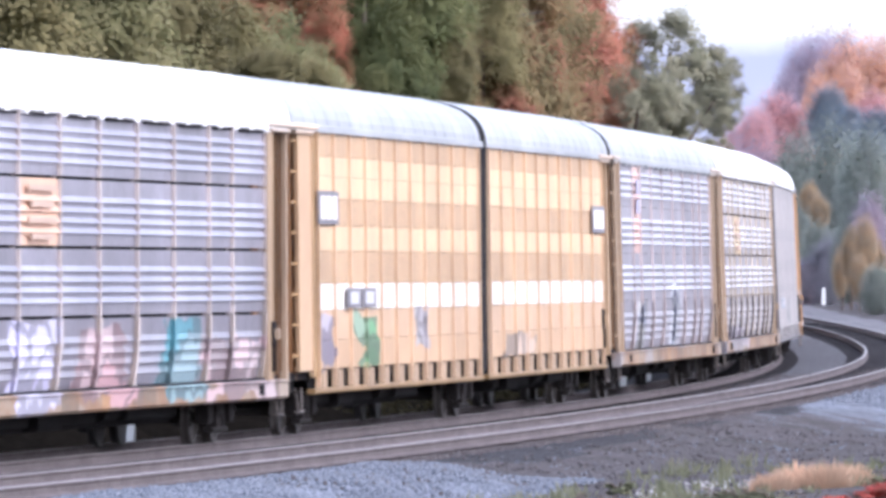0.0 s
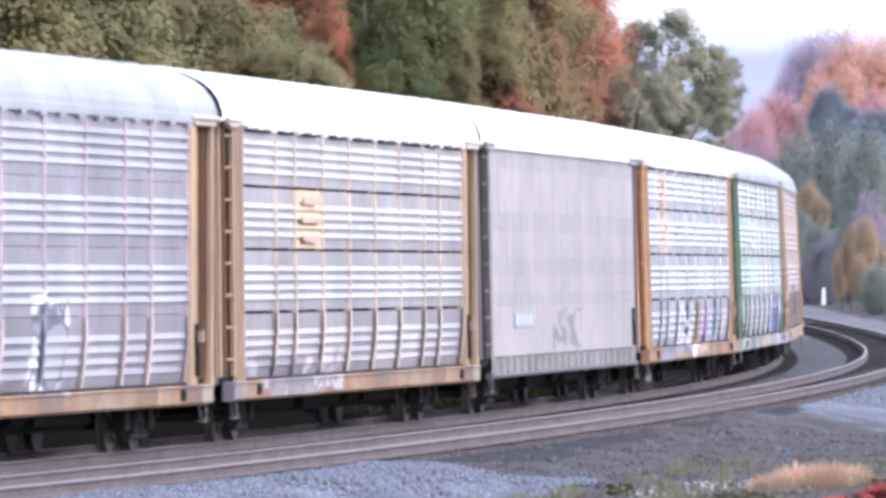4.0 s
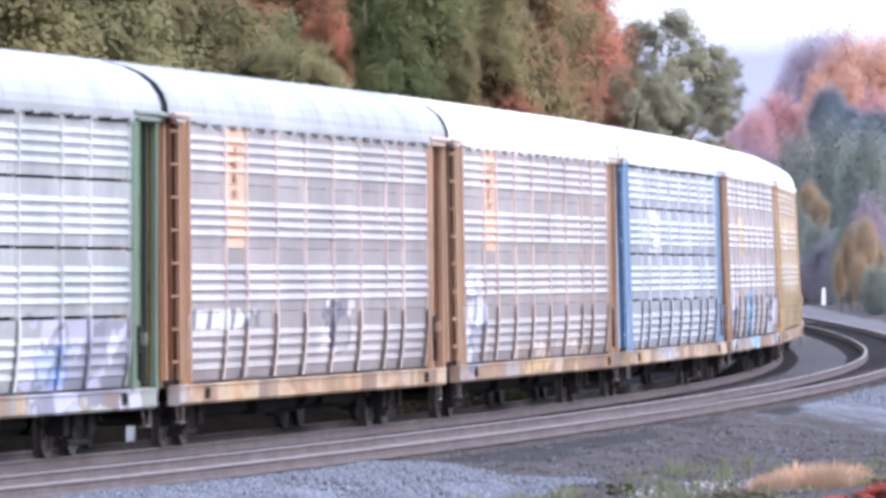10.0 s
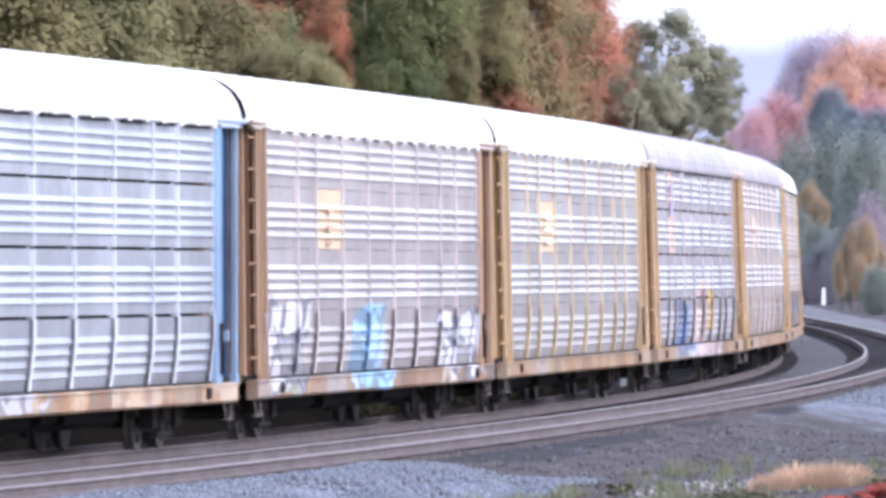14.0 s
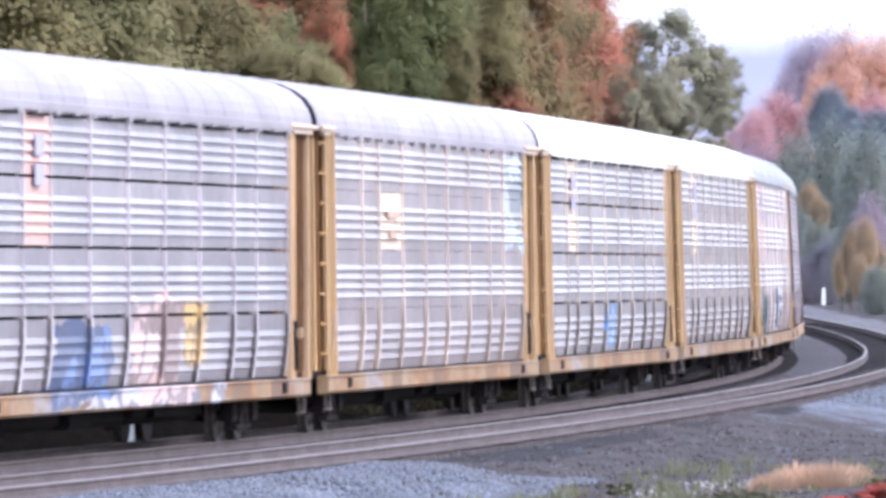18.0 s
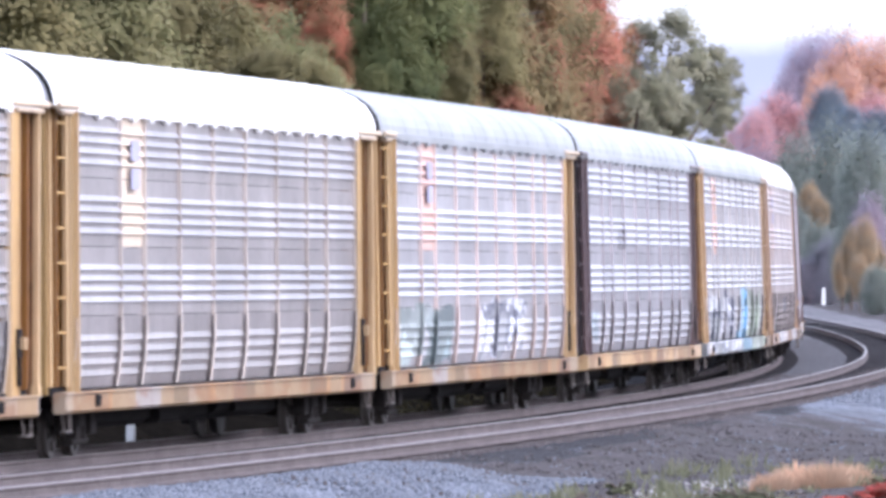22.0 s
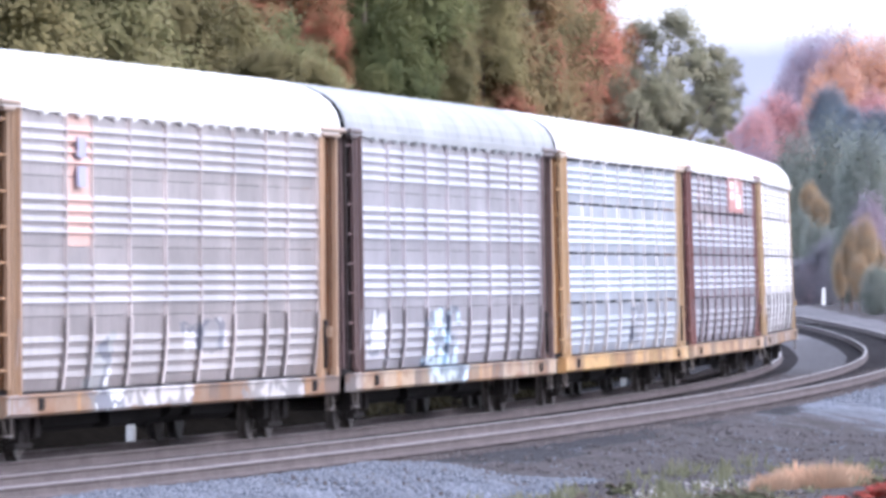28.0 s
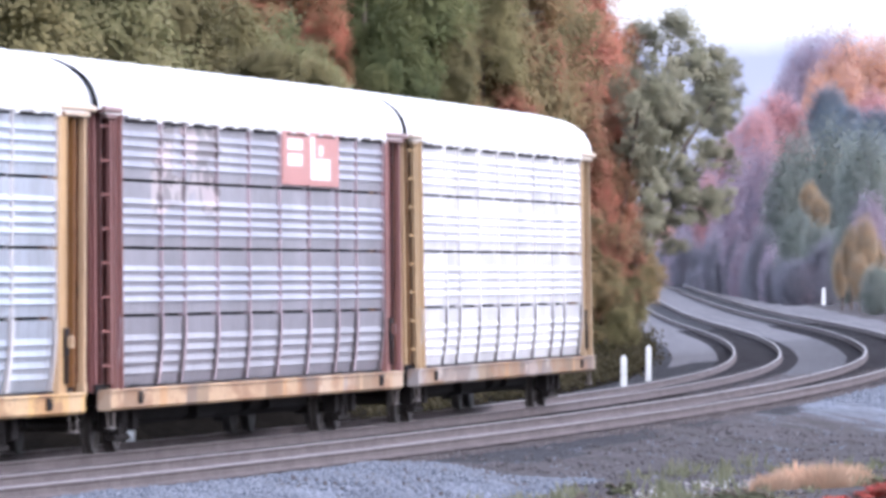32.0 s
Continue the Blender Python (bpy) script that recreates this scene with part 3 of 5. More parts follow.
def trim_mesh(mat, half):
    """Scalloped white strip where roof and side meet."""
    b = Build()
    n = 18
    for i in range(n):
        x0 = -half + i * 2 * half / n
        x1 = x0 + 2 * half / n
        b.box(x0 + 0.05, x1 - 0.25, -1.53, -1.47, 4.91, 4.945)
        b.box(x1 - 0.25, x1 + 0.05, -1.54, -1.47, 4.86, 4.945)
    return b.mesh("eave_strip", mat)


def ladder_mesh(mat, rail_mat):
    b = Build()
    for x in (-0.3, 0.3):
        b.box(x - 0.035, x + 0.035, -0.04, 0.03, 0.0, 3.95)
    rails = len(b.f)
    for i in range(8):
        b.box(-0.3, 0.3, -0.015, 0.015, 0.25 + i * 0.5, 0.285 + i * 0.5)
    me = b.mesh("ladder", [rail_mat, mat])
    me.polygons.foreach_set("material_index", [0 if i < rails else 1 for i in range(len(b.f))])
    return me


def end_door_mesh(mat):
    """One folding leaf of the end doors, pressed in upright ribs."""
    outer, k = [], 0
    for y in np.arange(0.03, 1.34, 0.13):
        outer += [(0.03 if k % 2 else 0.08, float(y)), (0.03 if k % 2 else 0.08, float(y) + 0.09)]
        k += 1
    inner = [(x - 0.06, y) for x, y in outer[::-1]]
    return Build().upright(outer + inner, FLOOR, 5.35).mesh("end_door", mat)


def corner_mesh(mat):
    """Slim corner post at the end of a side, with its capping."""
    b = Build()
    b.box(-0.07, 0.07, -0.06, 0.02, FLOOR - 0.1, 4.98, 0.02)
    b.box(-0.10, 0.10, -0.08, 0.1, 4.90, 5.0, 0.02)
    b.box(-0.09, 0.09, -0.07, 0.04, FLOOR - 0.12, FLOOR + 0.05, 0.01)
    return b.mesh("corner_post", mat)


def corner_web_mesh():
    """Web behind a corner post."""
    return Build().box(-0.03, 0.05, 0.02, 0.16, FLOOR - 0.1, 4.9).mesh("corner_web", M_RECESS)


def header_mesh(mat, x0, x1):
    """Beam over the end bay: a round-edged cap on a short bracket."""
    b = Build()
    b.box(x0, x1, -1.56, -1.42, 4.955, 5.05, 0.03)
    b.box(x0 + 0.3, x1 - 0.3, -1.53, -1.42, 4.88, 4.955, 0.02)
    return b.mesh("header_beam", mat)


def latch_mesh(mat):
    """Door latch: a worn box on a dark bracket."""
    b = Build()
    b.box(-0.03, 0.09, -0.12, -0.05, 1.56, 1.74, 0.02)
    box = len(b.f)
    b.box(-0.14, 0.12, -0.05, 0.0, 1.45, 1.85, 0.01)
    b.box(-0.10, -0.02, -0.07, 0.0, 1.05, 1.45, 0.01)
    me = b.mesh("latch", [mat, M_TRUCK])
    me.polygons.foreach_set("material_index", [0 if i < box else 1 for i in range(len(b.f))])
    return me


def jamb_mesh(web_mat, mat, wide, edge):
    """Upright that frames the side sheets: a flat web with one rolled edge."""
    b = Build()
    b.extrude([(-0.03, 0.9), (0.04, 0.9), (0.04, 4.95), (-0.03, 4.95)], -wide, wide)
    web = len(b.f)
    x = wide * edge
    b.box(x - 0.05, x + 0.02, -0.09, 0.04, 0.9, 4.95, 0.015)
    b.box(-x - 0.02, -x + 0.02, -0.045, 0.04, 0.9, 4.95, 0.01)
    me = b.mesh("jamb", [web_mat, mat])
    me.polygons.foreach_set("material_index", [0 if i < web else 1 for i in range(len(b.f))])
    return me


def inner_mesh(mat):
    """Recessed end sheet pressed with three upright ribs."""
    ring = [(-0.5, 0.03), (-0.5, -0.05), (-0.42, -0.05), (-0.42, -0.02), (-0.04, -0.02), (-0.04, -0.05), (0.04, -0.05), (0.04, -0.02), (0.42, -0.02), (0.42, -0.05), (0.5, -0.05), (0.5, 0.03)]
    return Build().upright(ring, 0.88, 4.9).mesh("end_sheet", mat)


def far_wall_mesh(mat, half):
    b = Build()
    b.box(-half, half, 1.44, 1.5, FLOOR, 5.0)
    for i in range(11):
        x = -half + i * 2 * half / 10
        b.box(x - 0.07, x + 0.07, 1.48, 1.56, FLOOR, 5.0)
    return b.mesh("far_side_wall", mat)


def sill_mesh(mat, half):
    b = Build()
    ring = [(-0.09, 0.61), (0.06, 0.61), (0.06, 0.88), (0.02, 0.92), (-0.09, 0.92), (-0.13, 0.88), (-0.13, 0.65)]
    b.extrude(ring, -half, half)
    b.box(-half, half, -0.155, -0.1, 0.885, 0.91)
    return b.mesh("side_sill", mat)


def pad_mesh():
    b = Build()
    b.box(-0.2, 0.14, -0.155, 0.0, 0.68, 0.87, 0.03)
    return b.mesh("jacking_pad", M_STEEL)


def underframe_mesh(half):
    b = Build()
    b.box(-half + 0.1, half - 0.1, -1.35, 1.35, 0.86, 0.99)
    b.box(-half, half, -0.35, 0.35, 0.5, 0.9, 0.04)
    # belly box added to block light and view, keeping the underside dark
    b.extrude([(-0.85, 0.42), (-0.7, 0.32), (0.7, 0.32), (0.85, 0.42), (0.85, 0.9), (-0.85, 0.9)], -half + 6.0, half - 6.0)
    for x in np.arange(-half + 1.2, half - 1.0, 2.4):
        b.box(x - 0.12, x + 0.12, -1.25, 1.25, 0.66, 0.9)
    b.box(-half + 6.6, -half + 8.2, 0.4, 1.1, 0.25, 0.84, 0.05)
    b.box(2.5, 5.2, -1.1, -0.7, 0.42, 0.8, 0.04)
    b.box(-3.4, -1.8, -1.0, -0.45, 0.34, 0.84, 0.05)
    b.tube([(1.4, -0.8, 0.6), (3.0, -0.8, 0.6)], 0.22, 10)
    b.tube([(-half + 5.5, -0.9, 0.66), (half - 5.5, -0.9, 0.66)], 0.03, 6)
    return b.mesh("underframe", M_STEEL)


def coupler_mesh():
    b = Build()
    b.box(-0.45, 0.15, -0.11, 0.11, 0.72, 0.95, 0.03)
    b.box(0.1, 0.34, -0.16, 0.2, 0.66, 0.98, 0.04)
    b.tube([(-0.3, -0.5, 0.8), (0.0, -0.55, 0.45), (0.3, -0.5, 0.42)], 0.035, 6)
    return b.mesh("coupler", M_STEEL)


def step_mesh(mat):
    """Stirrup step hung on two bent straps."""
    b = Build()
    b.tube([(-0.34, 0.0, 0.74), (-0.26, -0.02, 0.5), (-0.2, -0.03, 0.36)], 0.015, 6)
    b.tube([(0.34, 0.0, 0.74), (0.24, -0.02, 0.45), (0.2, -0.03, 0.36)], 0.015, 6)
    b.box(-0.22, 0.22, -0.06, 0.04, 0.34, 0.365, 0.008)
    return b.mesh("step", mat)


def side_frame_mesh():
    b = Build()
    b.extrude([(-0.07, 0.62), (0.07, 0.62), (0.07, 0.70), (-0.07, 0.70)], -1.15, 1.15)
    for x in (-0.87, 0.87):
        b.box(x - 0.2, x + 0.2, -0.1, 0.1, 0.32, 0.66, 0.03)
    b.box(-0.34, -0.22, -0.08, 0.08, 0.24, 0.66)
    b.box(0.22, 0.34, -0.08, 0.08, 0.24, 0.66)
    b.box(-0.6, 0.6, -0.08, 0.08, 0.18, 0.27, 0.02)
    for x in (-0.1, 0.1):
        b.tube([(x, 0, 0.27), (x, 0, 0.6)], 0.08, 8)
    return b.mesh("side_frame", M_TRUCK)


def wheelset_mesh():
    b = Build()
    b.tube([(0, -0.95, 0), (0, 0.95, 0)], 0.08, 10)
    for side in (-1, 1):
        y = 0.7525 * side
        prof = [(y + 0.075 * -side, 0.445), (y + 0.045 * -side, 0.445), (y + 0.03 * -side, 0.418), (y + 0.065 * side, 0.41), (y + 0.065 * side, 0.35), (y + 0.02 * side, 0.33), (y - 0.02 * side, 0.14), (y + 0.05 * side, 0.12)]
        n = 22
        vs = [(r * math.cos(a), yy, r * math.sin(a)) for yy, r in prof for a in (2 * math.pi * k / n for k in range(n))]
        fs = [(i * n + k, i * n + (k + 1) % n, (i + 1) * n + (k + 1) % n, (i + 1) * n + k) for i in range(len(prof) - 1) for k in range(n)]
        fs += [tuple(range(n)), tuple(range((len(prof) - 1) * n, len(prof) * n))]
        b.add(vs, fs)
        b.box(-0.05, 0.05, y + 0.07 * side - 0.02, y + 0.07 * side + 0.02, 0.16, 0.3)
    return b.mesh("wheelset", M_WHEEL)


WHEELSETS = []


def add_truck(car, x):
    me = shared("bolster", lambda: Build().box(-0.25, 0.25, -1.1, 1.1, 0.42, 0.66, 0.05).mesh("truck", M_TRUCK))
    truck = part("truck", me, car, (x, 0, -RAIL_LOW), "dusty dark steel truck with two axles")
    for y in (-1.0, 1.0):
        part("side_frame", shared("side_frame", side_frame_mesh), truck, (0, y, 0))
    for i, dx in enumerate((-0.87, 0.87)):
        WHEELSETS.append((i, part("wheelset", shared("wheelset", wheelset_mesh), truck, (dx, 0, 0.41))))


def car_base(name, label, half=HALF):
    car = new(name)
    car.empty_display_size = 0.5
    tagged(car, label, "freight car", "auto carrier cars of the passing train")
    part("underframe", shared(("underframe", half), lambda: underframe_mesh(half)), car)
    return car


CARS = []


def marks_on(car, kind, panels):
    """Panels repainted in the ground colour of the emblem, with plain bars where lettering and marks are."""
    y = -1.535
    base, mark = kind[1], kind[2]
    if kind[0] == "strip":
        cells = [(0, 1), (1, 1)]
        x = BAY_X[1] + 0.95
        if kind[3]:
            bars = [(x - 0.3, x + 0.3, z, z + 0.3) for z in (4.28, 3.86)]
        else:
            bars = [(x - 0.25, x + 0.25, z, z + 0.1) for z in (4.5, 4.28, 4.06, 3.84)]
    else:
        x0, x1, z0, z1 = kind[3]
        cells = [(1, 2)]
        n = kind[4]
        bars = [(x0 + (0.3 if i % 2 else 0.5), x1 - (0.3 if i % 2 else 0.5), z0 + (i + 0.3) * (z1 - z0) / n, z0 + (i + 0.65) * (z1 - z0) / n) for i in range(n)]
    for key in cells:
        old = panels[key]
        old.data = old.data.copy()
        old.data.materials[0] = base
        tagged(old, "side panel painted in a paler emblem colour")
    for xa, xb, za, zb in bars:
        home = panels[cells[0]] if len(cells) == 1 else panels[(0, 1) if za > 4.0 else (1, 1)]
        part("mark", Build().box(xa, xb, y - 0.006, y + 0.02, za, zb).mesh("mark", mark), home, -home.location)


def end_parts(car, frame_mat, half, jamb=1.62, ends=(-1, 1)):
    """Doors, posts, ladder and couplers; the camera's side has its ladder at the leading end."""
    tone = frame_mat["tone"]
    # lit and shaded copies of the frame tone: gap shade and highlights painted in
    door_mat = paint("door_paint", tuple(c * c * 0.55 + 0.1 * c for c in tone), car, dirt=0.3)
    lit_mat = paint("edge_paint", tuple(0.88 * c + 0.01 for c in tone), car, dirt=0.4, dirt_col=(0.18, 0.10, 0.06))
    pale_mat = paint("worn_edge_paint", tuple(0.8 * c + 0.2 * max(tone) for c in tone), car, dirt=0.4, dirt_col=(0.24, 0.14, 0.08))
    shade_mat = paint("dull_frame_paint", tuple(c * 0.55 for c in tone), car, dirt=0.4, dirt_col=(0.12, 0.08, 0.05))
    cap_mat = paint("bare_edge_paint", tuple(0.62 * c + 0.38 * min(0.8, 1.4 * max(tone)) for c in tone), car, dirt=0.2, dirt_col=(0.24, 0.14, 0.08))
    key = frame_mat.name
    for side in ends:
        for turn in (0, 180):
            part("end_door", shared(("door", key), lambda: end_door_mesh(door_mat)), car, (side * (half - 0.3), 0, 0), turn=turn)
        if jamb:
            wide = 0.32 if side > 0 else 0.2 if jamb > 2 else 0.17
            part("jamb", shared(("jamb", key, side), lambda: jamb_mesh(shade_mat if side < 0 else lit_mat, pale_mat, wide, -side)), car, (half - jamb + 0.12 if side > 0 else -half + (jamb if jamb > 2 else 1.13), -1.45, 0))
        part("coupler", shared("coupler", coupler_mesh), car, (side * (half + 0.3), 0, 0), turn=0 if side > 0 else 180)
        part("step", shared("step", lambda: step_mesh(M_STEP)), car, (side * (half - 0.62), -1.45, 0), label="worn steel stirrup step")
        part("corner_post", shared(("corner", key), lambda: corner_mesh(frame_mat)), car, (side * (half - 0.15), 1.4, 0), turn=180)
        if side < 0:
            part("corner_post", shared(("corner", key, side), lambda: corner_mesh(shade_mat)), car, (-half + 0.06, -1.24, 0))
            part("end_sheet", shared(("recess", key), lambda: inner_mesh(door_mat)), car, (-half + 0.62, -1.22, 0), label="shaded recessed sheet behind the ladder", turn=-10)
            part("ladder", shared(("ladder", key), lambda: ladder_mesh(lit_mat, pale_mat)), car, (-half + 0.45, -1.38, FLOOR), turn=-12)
            part("header_beam", shared(("header", key, side, half), lambda: header_mesh(cap_mat, -half - 0.05, -half + (2.4 if jamb > 2 else 1.32))), car)
        else:
            part("corner_post", shared(("corner", key, side), lambda: corner_mesh(pale_mat)), car, (half + 0.28, -1.38, 0))
            part("corner_web", shared("corner_web", corner_web_mesh), car, (half + 0.28, -1.38, 0), label="rust brown web of the corner post")
            part("end_sheet", shared("recess", lambda: inner_mesh(M_RECESS)), car, (half - 0.2, -1.05, 0), label="rust brown recessed sheet")
            part("header_beam", shared(("header", key, side, half), lambda: header_mesh(cap_mat, half - 1.75, half + 0.5)), car)
            part("latch", shared(("latch", key), lambda: latch_mesh(pale_mat)), car, (half - 1.2, -1.47, 0), label="worn door latch box")


def tri_car(label, frame_col, sheet_col, roof_col, kind, gap, post_col=None, sprays=(), plates=(), bent=0.5, sill_sprays=(), dirt=0.3, post_wide=0.08, foot_col=(0.16, 0.14, 0.14), sill_col=None, tints=(), metal=0.65):
    """A ribbed-side auto carrier; the camera sees the side at negative y."""
    car = car_base("autorack_car", label)
    n = len(CARS)
    frame_mat = paint("frame_paint", frame_col, car, dirt=dirt, dirt_col=(0.18, 0.10, 0.06))
    frame_mat["tone"] = frame_col
    sill_mat = paint("sill_paint", sill_col or tuple(0.40 * f + 0.28 * g for f, g in zip(frame_col, (0.38, 0.31, 0.27))), car, dirt=dirt + 0.25, dirt_col=(0.20, 0.10, 0.06), sprays=tuple(sill_sprays) + tuple(sprays), patched=True)
    sheet = paint("side_sheet", tuple(min(0.8, c * (1.2)) for c in sheet_col), car, 0.36, metal, dirt + 0.1, (0.22, 0.195, 0.195), sprays)
    post_mat = paint("post_paint", tuple(0.6 * p + 0.4 * min(0.8, c * 1.25) for p, c in zip(post_col or sheet_col, sheet_col)), car, dirt=dirt, sprays=sprays)
    # foot_col darkens the web: the flank's shadow side painted in
    foot_mat = paint("foot_paint", foot_col or post_col or sheet_col, car, dirt=dirt, sprays=sprays)
    roof_mat = paint("roof_paint", roof_col, car, dirt=0.12, dirt_col=(0.45, 0.42, 0.42))
    part("roof", roof_mesh(roof_mat, HALF + 0.30), car)
    part("eave_strip", trim_mesh(roof_mat, 11.75), car)
    part("gutter", gutter_mesh(roof_mat, HALF - 0.1), car)
    part("far_side_wall", far_wall_mesh(sheet, HALF - 0.3), car)
    part("backing", shared("backing", lambda: Build().box(-12.25, 11.75, -1.22, -1.18, 0.9, 4.95).mesh("backing", M_STEEL)), car)
    for side in (-1, 1):
        part("side_sill", sill_mesh(sill_mat, HALF - 0.2), car, (0, side * 1.42, 0), turn=0 if side < 0 else 180)
    end_parts(car, frame_mat, HALF)
    if gap:
        # dark bars added in place of the shaded gap under the roof
        for x, w in zip(BAY_X, BAYS):
            part("vent_slot", shared(("slot", w), lambda: Build().box(-w * 0.34, w * 0.34, -0.03, 0.03, 0.0, 0.032, 0.008).mesh("vent_slot", M_STEEL)), car, (x + w / 2, -1.515, 4.85))
    # dark strip added for the shadow gap between sheets and sill
    part("drain_joint", shared("joint", lambda: Build().box(-12.25, 11.7, -1.475, -1.40, 0.918, 0.958, 0.01).mesh("drain_joint", M_STEEL)), car)
    panels = {}
    for r, (z0, z1) in enumerate(ROWS):
        for b in range(9):
            me = panel_mesh(kind, BAYS[b], r == 3, gap, sheet, bent)
            panels[r, b] = part("panel", me, car, (BAY_X[b] + BAYS[b] / 2, -1.46, (z0 + z1) / 2))
            panels[r, b].scale = (1, 1, z1 - z0)
    for x in BAY_X:
        part("post", post_mesh(post_mat, post_wide, 0.03, gap), car, (x, -1.48, FLOOR))
        part("foot_post", foot_post_mesh(post_mat, foot_mat), car, (x, -1.47, FLOOR))
    for x in (-11.0, 11.0):
        part("jacking_pad", shared("pad", pad_mesh), car, (x, -1.42, 0))
    for x in (-9.95, 9.95):
        add_truck(car, x)
    if tints:
        tint = paint("tinted_sheet", tints[1], car, 0.36, 0.5, dirt, (0.22, 0.195, 0.195))
        for key in tints[0]:
            panels[key].data = panel_mesh(kind, BAYS[key[1]], key[0] == 3, gap, tint, bent)
            tagged(panels[key], "side panel washed in pale green paint")
    for k in plates:
        marks_on(car, k, panels)
    CARS.append((car, 9.95, None))
    return car


def column_side(car, x0, x1, bays, bands, post_mat, foot_mat, sheets, beam_mat, seam=0.012, proud=0.06):
    """Side of narrow bays: each bay holds flat sheets in bands, open slots along the foot."""
    w = (x1 - x0) / bays
    for j in range(bays):
        x = x0 + (j + 0.5) * w
        for z0, z1, k in bands:
            key = ("flat", seam, w, z0, z1, sheets[k].name)
            me = shared(key, lambda: Build().box(-w / 2 + 0.03, w / 2 - 0.03, -0.012 - seam * 0.5 * k, 0.02, z0 + seam * 0.5, z1 - seam * 0.5, seam * 0.4).mesh("panel", sheets[k]))
            part("panel", me, car, (x, -1.46, 0))
        part("foot_bracket", shared(("bracket", w, foot_mat.name), lambda: Build().box(-0.26, 0.26, -0.02, 0.05, 0.70, 1.0).mesh("foot_bracket", foot_mat)), car, (x - 0.2, -1.46, 0))
    for j in range(bays + 1):
        part("post", shared(("rib", post_mat.name), lambda: Build().box(-0.045, 0.045, -proud, 0.03, 0.72, 4.96, 0.01).mesh("post", post_mat)), car, (x0 + j * w, -1.46, 0))
    part("side_beam", Build().box(x0 - 0.5, x1 + 0.4, -1.5, -1.36, 0.62, 0.71, 0.02).mesh("side_beam", beam_mat), car)
    part("foot_backing", Build().box(x0, x1, -1.3, -1.26, 0.7, 1.05).mesh("foot_backing", M_STEEL), car)


def unit_body(car, half, frame_mat, roof_mat, sheet, roof_over):
    part("roof", roof_mesh(roof_mat, half + roof_over), car)
    part("gutter", gutter_mesh(roof_mat, half - 0.1), car)
    part("far_side_wall", far_wall_mesh(sheet, half - 0.3), car)
    part("backing", Build().box(-half + 1.4, half - 1.4, -1.3, -1.26, FLOOR, 4.95).mesh("backing", M_STEEL), car)


def band_car(label, half, bays, frame_col, bands, cols, roof_col, sprays, trucks, perf=(), body=(0, 0), ends=(-1, 1), jamb=0, roof_over=0.42, seam=0.007):
    car = car_base("autorack_car", label, half)
    frame_mat = paint("frame_paint", frame_col, car, dirt=0.3, dirt_col=(0.2, 0.12, 0.07))
    beam_mat = paint("beam_paint", tuple(c * 0.5 for c in frame_col), car, dirt=0.5, dirt_col=(0.10, 0.07, 0.05))
    frame_mat["tone"] = frame_col
    sheets = [paint("side_sheet", c, car, dirt=0.3, dirt_col=(0.3, 0.25, 0.2), sprays=sprays, vary=0.06, perf=0.22 if i in perf else 0) for i, c in enumerate(cols)]
    roof_mat = paint("roof_paint", roof_col, car, dirt=0.15, dirt_col=(0.45, 0.42, 0.42))
    unit_body(car, half, frame_mat, roof_mat, sheets[0], roof_over)
    rib_mat = paint("rib_paint", tuple(min(0.8, c * 1.12 + 0.02) for c in cols[0]), car, dirt=0.3, dirt_col=(0.3, 0.25, 0.2), sprays=sprays)
    foot_mat = paint("foot_paint", tuple(c * 0.68 for c in cols[0]), car, dirt=0.5, dirt_col=(0.16, 0.11, 0.08), sprays=sprays)
    column_side(car, *body, bays, bands, rib_mat, foot_mat, sheets, beam_mat, seam, 0.06 if seam > 0.005 else 0.01)
    end_parts(car, frame_mat, half, jamb, ends)
    for x in trucks:
        add_truck(car, x)
    CARS.append((car, (trucks[-1] - trucks[0]) / 2, (trucks[-1] + trucks[0]) / 2))
    return car


# ---- the cars, in running order ----
YELLOW, TAN, ORANGE, BROWN = (0.54, 0.33, 0.14), (0.48, 0.33, 0.19), (0.56, 0.29, 0.09), (0.42, 0.25, 0.13)
GREEN, BLUE, PLUM, MAROON = (0.10, 0.19, 0.115), (0.18, 0.33, 0.53), (0.10, 0.06, 0.07), (0.24, 0.08, 0.07)
LILAC, WARM, COOL, PALE = (0.435, 0.41, 0.435), (0.455, 0.41, 0.405), (0.50, 0.505, 0.56), (0.49, 0.455, 0.47)
WHITE_ROOF, GREY_ROOF, DULL_ROOF = (0.78, 0.78, 0.78), (0.35, 0.37, 0.39), (0.34, 0.32, 0.35)
P_PINK = plain("pink_plate", (0.60, 0.41, 0.36), 0.5, 0, 6, 0.08)
P_ORANGE = plain("orange_plate", (0.62, 0.41, 0.29), 0.5, 0, 6, 0.08)
P_WHITE = plain("white_plate", (0.52, 0.52, 0.54), 0.5, 0, 6, 0.06)
P_YELLOW = plain("yellow_plate", (0.57, 0.45, 0.30), 0.5, 0, 6, 0.08)
P_CREAM = plain("cream_plate", (0.62, 0.52, 0.42), 0.5, 0, 6, 0.08)
P_RED = plain("red_plate", (0.44, 0.21, 0.19), 0.5, 0, 6, 0.1)
P_GREENISH = plain("pale_green_plate", (0.48, 0.55, 0.44), 0.5, 0, 6, 0.06)
P_GREY = plain("grey_plate", (0.20, 0.19, 0.21), 0.6, 0, 6, 0.15)
K_BLUE = plain("blue_mark", (0.40, 0.40, 0.54), 0.5, 0, 6, 0.1)
K_BROWN = plain("brown_mark", (0.50, 0.36, 0.28), 0.5, 0, 6, 0.1)
K_PALE = plain("pale_mark", (0.8, 0.76, 0.72), 0.5, 0, 6, 0.06)
